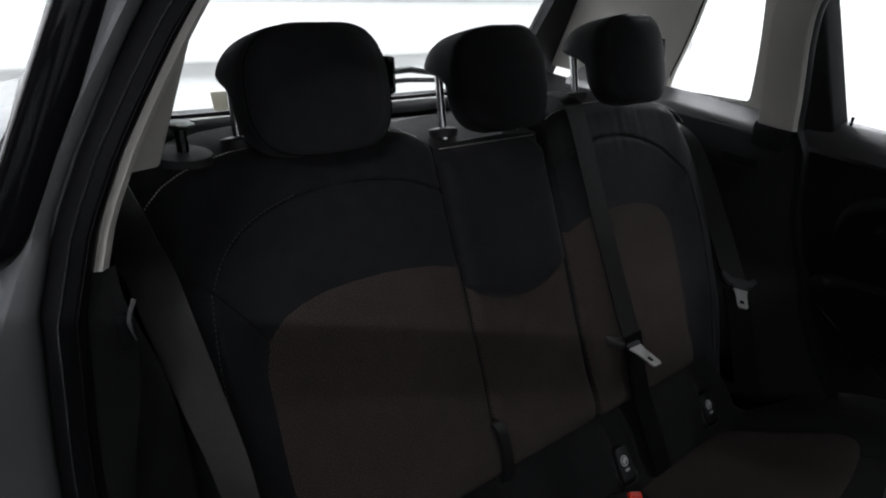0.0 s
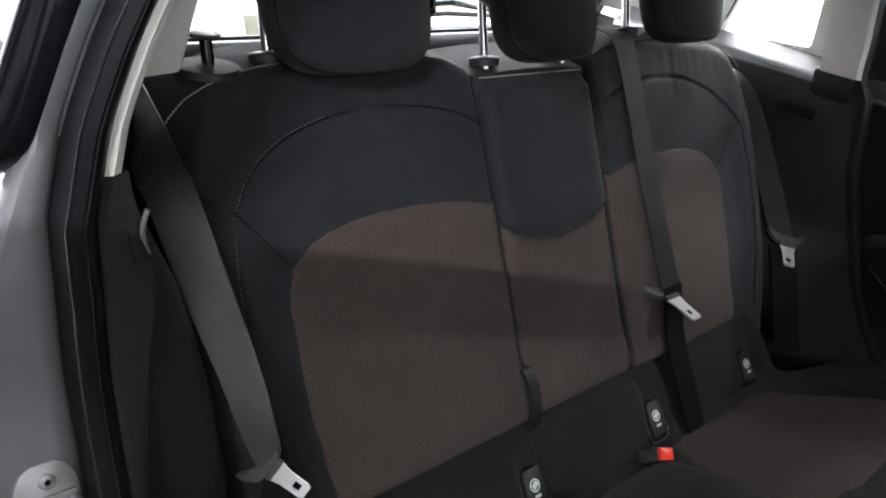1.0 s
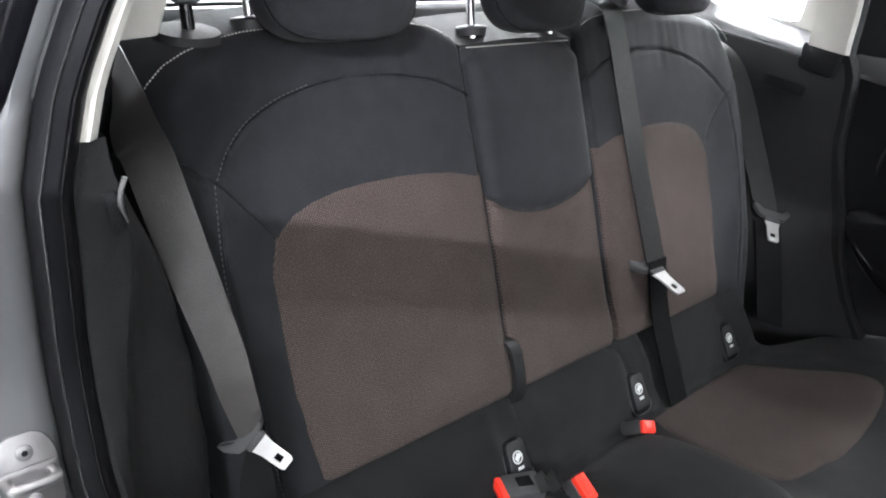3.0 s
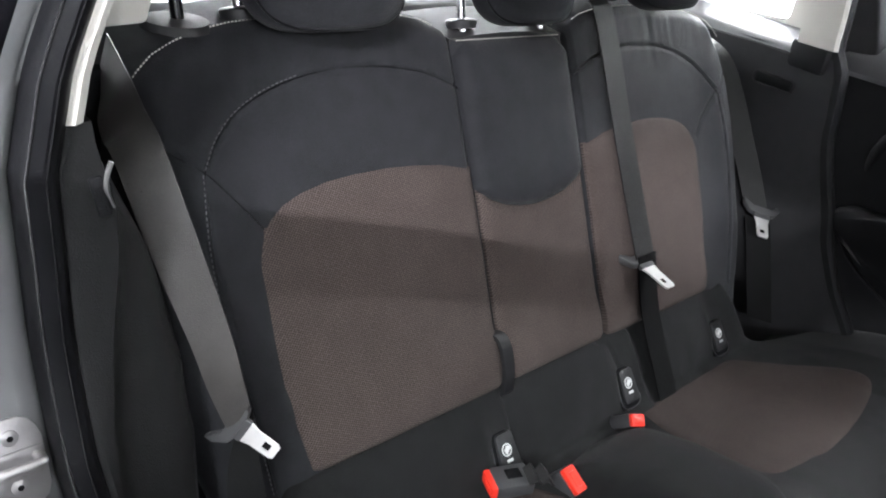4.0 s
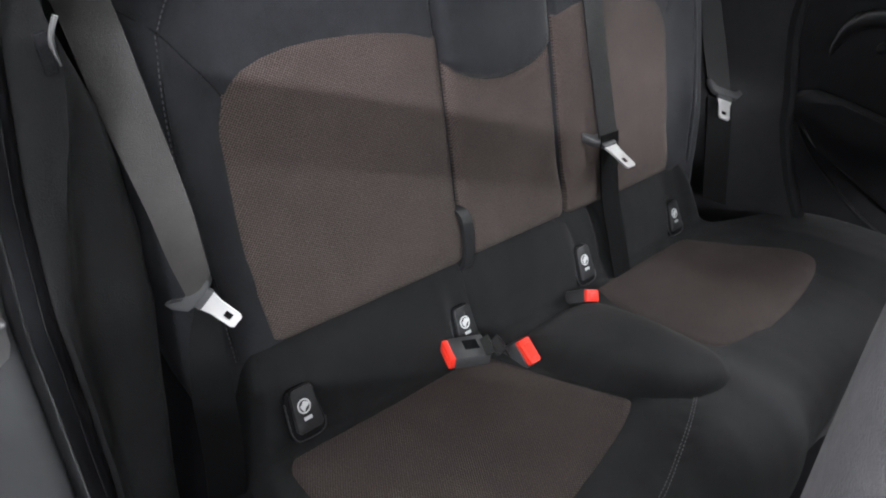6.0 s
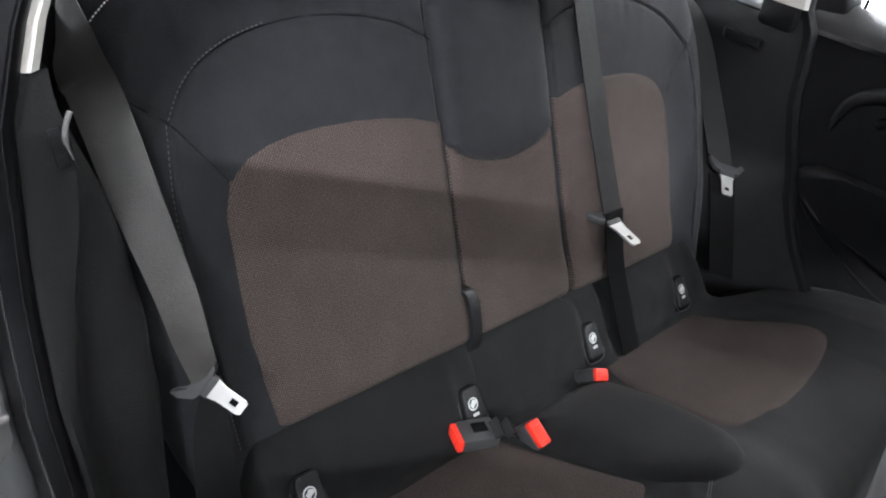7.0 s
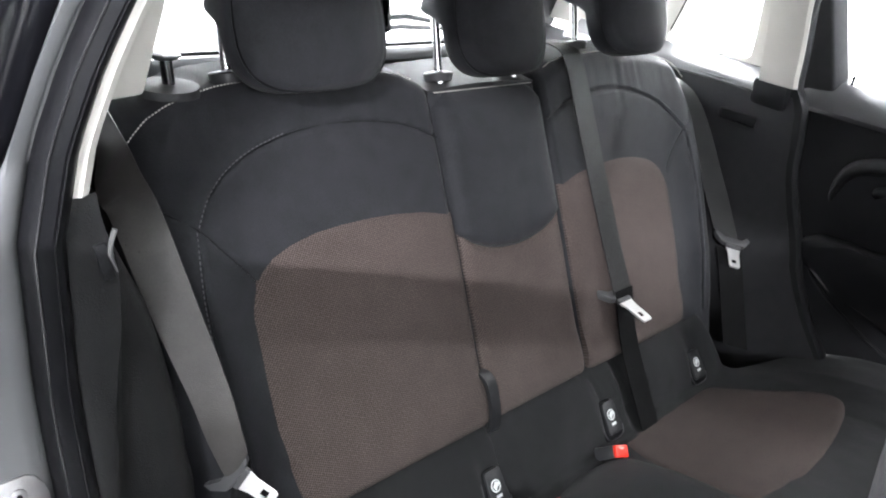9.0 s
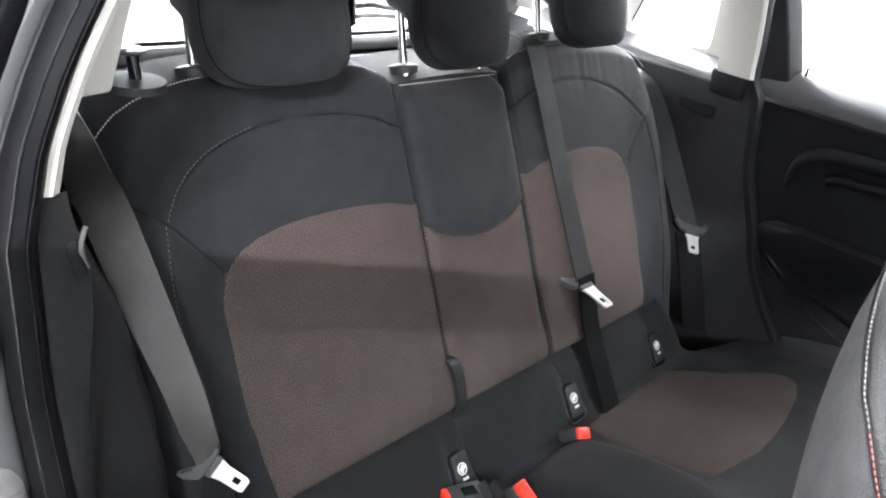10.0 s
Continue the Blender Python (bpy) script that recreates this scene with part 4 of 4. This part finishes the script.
# ---- headrests ----
def headrest(x0, w, zoff, label, y0=0.292, loop=True):
    """Padded headrest with a front pad that hangs before its two posts."""
    base = Vector((x0, y0, 1.10 + zoff))
    up = Vector((0, math.sin(radians(20)), math.cos(radians(20))))
    fwd = Vector((0, -math.cos(radians(20)), math.sin(radians(20))))
    h = thing("headrest", tuple(base), label, "headrest", "rear headrests")
    nu, nv = 120, 72

    def pad(u, v):
        a, b = 2 * math.pi * u, math.pi * (v - 0.5)
        ca, sa = math.cos(a), math.sin(a)
        def p(q, e):
            return math.copysign(abs(q) ** e, q)
        cx = p(math.cos(b), 0.45) * p(ca, 0.62)
        cy = p(math.cos(b), 0.45) * p(sa, 0.75)
        cz = p(math.sin(b), 0.62)
        hx = w * 0.5 * (1 - 0.12 * max(cz, 0) ** 2 - 0.08 * max(-cz, 0) ** 2)
        k = min(max((cz + 0.05) / 0.5, 0), 1)
        depth = 0.026 + (0.072 * k * k * (3 - 2 * k) if cy < 0 else 0.004)
        bow = -0.016 * cx * cx
        q = base + up * (0.064 + 0.074 * cz) + fwd * (0.062 + cy * depth + bow - (0.0008 * math.exp(-((cy - 0.80) / 0.05) ** 2) if cy > 0 else 0))
        return q + Vector((cx * hx, 0, 0))
    bm = sheet(pad, nu, nv)
    bmesh.ops.remove_doubles(bm, verts=bm.verts, dist=0.0002)
    part("cushion", bm, M_CLOTH, h, "black cloth headrest pad")
    top = math.acos(0.50 ** (1 / 0.45))
    loop_uv = []
    for k in range(64):
        s = math.pi * 2 * k / 64
        b = top * 0.98 * math.sin(s)
        a = math.asin(min(1.0, (0.48 / math.cos(b) ** 0.45) ** (1 / 0.75)))
        loop_uv.append(((a if math.cos(s) > 0 else math.pi - a) / (2 * math.pi), b / math.pi + 0.5))
    pts = [pad(*q) + fwd * 0.0004 for q in loop_uv]
    part("seam_line", tube(pts + [pts[0]], 0.0012, 6, caps=False), M_RUBBER, h)
    lean = Vector((0, math.sin(radians(16)), math.cos(radians(16))))
    for s in (-1, 1):
        foot = Vector((x0 + s * 0.079, 0.300, 1.105 + zoff))
        part("post", tube([foot - lean * 0.03, foot + lean * 0.10], 0.0062, 14), M_CHROME, h, "chrome post")
        seat_top = foot + lean * (0.015 if loop else 0.001)
        part("post_collar", tube([seat_top - lean * 0.012, seat_top - lean * 0.006, seat_top - lean * 0.002, seat_top, seat_top + lean * 0.002], [0.019, 0.0205, 0.021, 0.0195, 0.0085], 28), M_PLASTIC_GREY, h)
    if loop:
        bm = box((0.010, 0.014, 0.010), (x0 + w * 0.5 + 0.004, 0.272, 1.208 + zoff), 0.003)
        box((0.010, 0.014, 0.010), (x0 + w * 0.5 + 0.004, 0.266, 1.172 + zoff), 0.003, bm=bm)
        box((0.005, 0.014, 0.044), (x0 + w * 0.5 + 0.008, 0.269, 1.190 + zoff), 0.002, (-12, 0, 0), bm=bm)
        part("guide_loop", bm, M_GLOSS, h, "black plastic belt guide")
    return h


headrest(-0.322, 0.212, 0.006, "black cloth outer headrest raised on chrome posts")
headrest(0.006, 0.195, 0.0, "black cloth middle headrest raised on chrome posts", 0.302, False)
headrest(0.317, 0.205, 0.018, "black cloth outer headrest raised on chrome posts")

# release pin beside the seat back
pin = thing("release_pin", (-0.469, 0.303, 1.108), "grey backrest release knob in a round plate", "release knob")
part("plate", tube([(-0.469, 0.308, 1.106), (-0.469, 0.308, 1.114), (-0.469, 0.308, 1.117)], [0.036, 0.033, 0.016], 32), M_COVER, pin)
part("knob_stem", tube([(-0.469, 0.303, 1.112), (-0.471, 0.308, 1.142)], 0.0068, 12), M_GLOSS, pin)
part("knob_head", tube([(-0.471, 0.308, 1.141), (-0.471, 0.3085, 1.144), (-0.471, 0.309, 1.147), (-0.471, 0.309, 1.149)], [0.010, 0.0165, 0.0165, 0.012], 20), M_GREY, pin)


# ---- seat belts ----
def belt(rows, hole, drop, label, tip, bar, size=1.0, band=M_WEBBING):
    """A belt band with its tongue; rows are the band's middle line, each with its edge's half-width vector."""
    b = thing("seat_belt", tuple(hole), label, "seat belt", "rear seat belts")
    line = [(Vector(p), Vector(w)) for p, w in rows]
    ps, ws = smooth_path([p for p, w in line], 36), smooth_path([w for p, w in line], 36)
    part("webbing", strap([(p - w, p + w) for p, w in zip(ps, ws)]), band, b)
    line = [(Vector(p), Vector(w)) for p, w in drop]
    ps, ws = smooth_path([p for p, w in line], 16), smooth_path([w for p, w in line], 16)
    # same webbing below the tongue, in the darkened copy
    part("lower_webbing", strap([(p - w, p + w) for p, w in zip(ps, ws)]), M_LAP_SHADE, b, "lap webbing darkened for the shade it hangs in")
    bar = Vector(bar).normalized()
    tip = Vector(tip)
    tip = (tip - bar * tip.dot(bar)).normalized()
    side = (-tip).cross(bar)
    m = Matrix.Translation(Vector(hole) - tip * 0.024) @ Matrix((bar, side, -tip)).transposed().to_4x4() @ Matrix.Scale(size, 4)
    lower = [(-0.034, 0.036), (-0.0345, 0.026), (-0.024, 0.011), (-0.016, 0.0085), (0.016, 0.0085), (0.024, 0.011), (0.0345, 0.026), (0.034, 0.036)]
    upper = [(0.0275, 0.033), (0.0265, 0.028), (0.018, 0.0215), (-0.018, 0.0215), (-0.0265, 0.028), (-0.0275, 0.033)]
    bm = prism(lower + upper, 0.010, "y", -0.005, 0.002)
    box((0.030, 0.007, 0.010), (0, 0, 0.006), 0.002, bm=bm)
    bmesh.ops.transform(bm, matrix=m, verts=bm.verts)
    part("tongue_grip", bm, M_GRIP, b, "dark grey plastic grip")
    bm = bmesh.new()
    out = [(-0.015, 0.006), (-0.0110, -0.010), (-0.0105, -0.036), (-0.008, -0.040), (0.008, -0.040), (0.0105, -0.036), (0.0110, -0.010), (0.015, 0.006)]
    hole = [(-0.005, -0.022), (-0.005, -0.022), (-0.005, -0.031), (-0.005, -0.031), (0.005, -0.031), (0.005, -0.031), (0.005, -0.022), (0.005, -0.022)]
    for d in (-0.0012, 0.0012):
        o, i = [bm.verts.new((x, d, z)) for x, z in out], [bm.verts.new((x, d, z)) for x, z in hole]
        for k in range(8):
            try:
                bm.faces.new((o[k], o[(k + 1) % 8], i[(k + 1) % 8], i[k]))
            except ValueError:
                pass
    bmesh.ops.remove_doubles(bm, verts=bm.verts, dist=0.0001)
    edges = [e for e in bm.edges if e.is_boundary]
    bmesh.ops.bridge_loops(bm, edges=[e for e in edges if max(abs(v.co.x) for v in e.verts) > 0.007 or e.verts[0].co.z < -0.035 or e.verts[0].co.z > 0])
    bmesh.ops.transform(bm, matrix=m, verts=bm.verts)
    part("tongue_plate", bm, M_STEEL, b, "bright steel tongue plate", smooth=False)
    return b


W = 0.024
NEAR_BAND = [((-0.534, 0.340, 1.062), (-0.528, 0.335, 1.094)), ((-0.550, 0.300, 1.045), (-0.535, 0.285, 1.083)), ((-0.566, 0.268, 1.031), (-0.541, 0.247, 1.076)), ((-0.572, 0.240, 1.020), (-0.541, 0.219, 1.057)), ((-0.575, 0.212, 1.016), (-0.537, 0.188, 1.032)), ((-0.566, 0.155, 0.942), (-0.531, 0.131, 0.960)), ((-0.556, 0.095, 0.874), (-0.529, 0.070, 0.894)), ((-0.552, 0.066, 0.838), (-0.532, 0.038, 0.860)), ((-0.537, 0.051, 0.789), (-0.524, 0.04, 0.829))]
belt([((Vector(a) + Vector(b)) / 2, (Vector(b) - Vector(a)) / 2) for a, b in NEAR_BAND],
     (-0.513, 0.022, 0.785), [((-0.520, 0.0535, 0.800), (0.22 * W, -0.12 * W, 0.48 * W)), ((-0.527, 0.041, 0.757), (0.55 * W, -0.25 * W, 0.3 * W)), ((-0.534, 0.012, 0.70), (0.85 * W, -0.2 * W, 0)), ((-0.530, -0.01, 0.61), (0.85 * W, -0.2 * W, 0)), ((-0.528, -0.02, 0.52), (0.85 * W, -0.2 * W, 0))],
     "brown-grey webbing belt beside the seat, paler for light on it, with steel tongue", (0.503, -0.764, -0.457), (0.409, -0.224, 0.883), 0.86, M_WEBBING_LIT)
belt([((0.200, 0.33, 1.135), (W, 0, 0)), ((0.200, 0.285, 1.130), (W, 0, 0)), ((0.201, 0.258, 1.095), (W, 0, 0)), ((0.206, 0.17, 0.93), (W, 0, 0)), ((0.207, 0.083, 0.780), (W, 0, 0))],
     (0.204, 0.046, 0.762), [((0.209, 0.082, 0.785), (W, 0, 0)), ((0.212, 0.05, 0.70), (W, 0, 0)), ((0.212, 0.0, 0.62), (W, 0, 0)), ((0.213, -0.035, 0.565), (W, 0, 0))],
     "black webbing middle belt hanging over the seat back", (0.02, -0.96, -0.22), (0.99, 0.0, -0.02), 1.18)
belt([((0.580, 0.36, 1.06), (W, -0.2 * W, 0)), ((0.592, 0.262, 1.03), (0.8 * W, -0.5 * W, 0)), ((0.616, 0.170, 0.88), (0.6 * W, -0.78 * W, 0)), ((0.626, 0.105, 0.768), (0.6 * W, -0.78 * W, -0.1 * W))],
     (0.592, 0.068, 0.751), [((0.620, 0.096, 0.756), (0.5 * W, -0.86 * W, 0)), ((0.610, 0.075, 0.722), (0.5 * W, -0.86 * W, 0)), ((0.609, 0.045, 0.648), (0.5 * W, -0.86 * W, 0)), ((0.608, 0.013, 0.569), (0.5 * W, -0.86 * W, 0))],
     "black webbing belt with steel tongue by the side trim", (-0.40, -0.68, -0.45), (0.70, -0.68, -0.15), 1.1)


# ---- buckles ----
def buckle(at, turn, label, long=0.052, red=0.013, wide=0.040):
    b = thing("belt_buckle", at, label, "belt buckle", "belt buckles")
    m = pose(*at, *turn)
    bm = box((long, wide, 0.021), (long / 2, 0, 0), 0.004)
    bmesh.ops.transform(bm, matrix=m, verts=bm.verts)
    part("housing", bm, M_HOUSING, b)
    bm = box((red, wide - 0.003, 0.019), (0.0025 - red / 2, 0, 0), min(0.003, red * 0.3))
    box((0.004, wide * 0.55, 0.010), (0.003 - red, 0, 0), 0.0015, bm=bm)
    bmesh.ops.transform(bm, matrix=m, verts=bm.verts)
    part("button", bm, M_RED, b, "red release button")
    bm = box((long * 0.4, 0.017, 0.0012), (long * 0.55, 0.002, 0.0108), 0.0004, segments=1)
    bmesh.ops.transform(bm, matrix=m, verts=bm.verts)
    part("label_plate", bm, M_GLOSS, b)
    return b


buckle((-0.203, -0.024, 0.603), (-1.5, -3.2, -24), "black seat-belt buckle with red button lying on the seat", red=0.010)
buckle((-0.107, -0.079, 0.603), (73, 58.4, 72.4), "black seat-belt buckle with red button beside the middle pad")
buckle((0.074, -0.054, 0.604), (15, 45, 80), "black seat-belt buckle tucked between seat and back", red=0.008, wide=0.028)
stem = thing("buckle_webbing", (-0.15, -0.05, 0.60), "crumpled black webbing between two belt buckles", "webbing")
part("fold", strap([((-0.166, -0.038, 0.622), (-0.176, -0.062, 0.618)), ((-0.156, -0.040, 0.628), (-0.166, -0.066, 0.622)), ((-0.150, -0.046, 0.618), (-0.158, -0.068, 0.614)), ((-0.142, -0.046, 0.626), (-0.150, -0.072, 0.622)), ((-0.132, -0.052, 0.612), (-0.142, -0.076, 0.610))], 0.003), M_WEBBING, stem)

# pull strap between the seat backs
loop = thing("pull_strap", (-0.12, 0.06, 0.66), "black pull strap loop between the seat backs", "pull strap")
line = smooth_path([(-0.118, 0.096, 0.735), (-0.118, 0.082, 0.738), (-0.118, 0.070, 0.730), (-0.118, 0.060, 0.712), (-0.118, 0.052, 0.690), (-0.118, 0.049, 0.668), (-0.118, 0.058, 0.655)], 24)
part("band", strap([(p - Vector((0.009, 0, 0)), p + Vector((0.009, 0, 0))) for p in line], 0.006), M_STRAP, loop)

# striker on the door jamb
striker = thing("door_striker", (-0.72, 0.09, 0.81), "bare steel door striker bolted to the jamb", "door striker")
jamb = pose(-0.718, 0.0457, 0.8285, -21.8, 0, 0)


M_ZINC = material("dull_zinc", (0.36, 0.35, 0.35), 0.40, metal=0.9, vary=0.18, scale=80, bump=0.08)


def on_jamb(bm):
    bmesh.ops.transform(bm, matrix=jamb, verts=bm.verts)
    return bm


PLATE = [(-0.028, 0.030), (-0.0255, 0.043), (-0.020, 0.052), (-0.012, 0.0565), (0.006, 0.0565), (0.013, 0.053), (0.018, 0.045), (0.0205, 0.036), (0.0205, -0.004), (0.017, -0.014), (0.009, -0.019), (-0.014, -0.019), (-0.023, -0.014), (-0.028, -0.004)]
part("plate", on_jamb(prism(PLATE, 0.005, "y", -0.001, 0.0012)), M_ZINC, striker)
part("bar_root", on_jamb(prism([(x, z) for x, z in ((-0.026, 0.014), (-0.026, 0.024), (-0.021, 0.030), (0.0185, 0.030), (0.0185, 0.014))], 0.004, "y", -0.004, 0.0015)), M_ZINC, striker)
part("bar", on_jamb(tube(smooth_path([(-0.0195, 0.002, 0.0225), (-0.0195, -0.012, 0.0225), (-0.0190, -0.020, 0.0225), (-0.014, -0.0235, 0.0225), (0.009, -0.0235, 0.0225), (0.0135, -0.020, 0.0225), (0.014, -0.012, 0.0225), (0.014, 0.002, 0.0225)], 32), 0.0042, 12)), M_ZINC, striker)
for z in (0.041, 0.0):
    part("screw", on_jamb(tube([(-0.002, 0.000, z), (-0.002, -0.0022, z), (-0.002, -0.003, z)], [0.0068, 0.0064, 0.004], 16)), M_ZINC, striker)
    part("screw_socket", on_jamb(tube([(-0.002, -0.0028, z), (-0.002, -0.0034, z)], 0.0026, 6)), M_RUBBER, striker)

# ---- front seat ----
def front_seat(xc, slide, label):
    """A front seat seen from behind; its back leans and has sewn edges."""
    seat = thing("front_seat", (xc - 0.02, slide - 0.62, 0.32), label, "car seat", "front seats")

    def front_back(u, v):
        a = 2 * math.pi * u
        ca, sa = math.cos(a), math.sin(a)
        k = (1 - (2 * v - 1) ** 6) ** 0.5 if 0 < v < 1 else 0.0
        x = xc + 0.24 * k * math.copysign(abs(ca) ** 0.6, ca)
        y = slide - 0.62 + 0.14 * v + 0.09 * k * math.copysign(abs(sa) ** 0.7, sa)
        return x, y, 0.55 + 0.75 * v

    bm = sheet(front_back, 48, 40)
    bmesh.ops.remove_doubles(bm, verts=bm.verts, dist=0.0002)
    part("backrest", bm, M_LEATHER, seat)
    part("seat_base", box((0.5, 0.5, 0.22), (xc + 0.01, slide - 0.86, 0.48), 0.06), M_CLOTH, seat)
    line = smooth_path([(0.33, 0.925, 0), (0.364, 0.913, 0), (0.388, 0.901, 0), (0.408, 0.889, 0), (0.420, 0.880, 0), (0.436, 0.871, 0), (0.456, 0.853, 0), (0.475, 0.83, 0), (0.49, 0.79, 0)], 48)
    pts = [Vector(front_back(p.x, p.y)) + Vector((-0.0008, 0.0008, 0)) for p in line]
    part("seam_line", tube([p + Vector((0.0005, 0.002, 0.0005)) for p in pts], 0.0007, 6), M_RUBBER, seat)
    stitches(pts[:32], (-0.8, 0.5, 0.3), M_THREAD_DULL, seat, 0.00038, 0.0028, "white contrast stitching")
    stitches(pts[31:], (-0.8, 0.5, 0.3), M_THREAD_RED, seat, 0.00038, 0.0028, "red contrast stitching")


front_seat(-0.34, 0.0, "black cloth front seat with red and white stitching")
# unseen copy, added to block light from the middle and far seats
front_seat(0.38, -0.22, "black cloth front seat with red and white stitching")
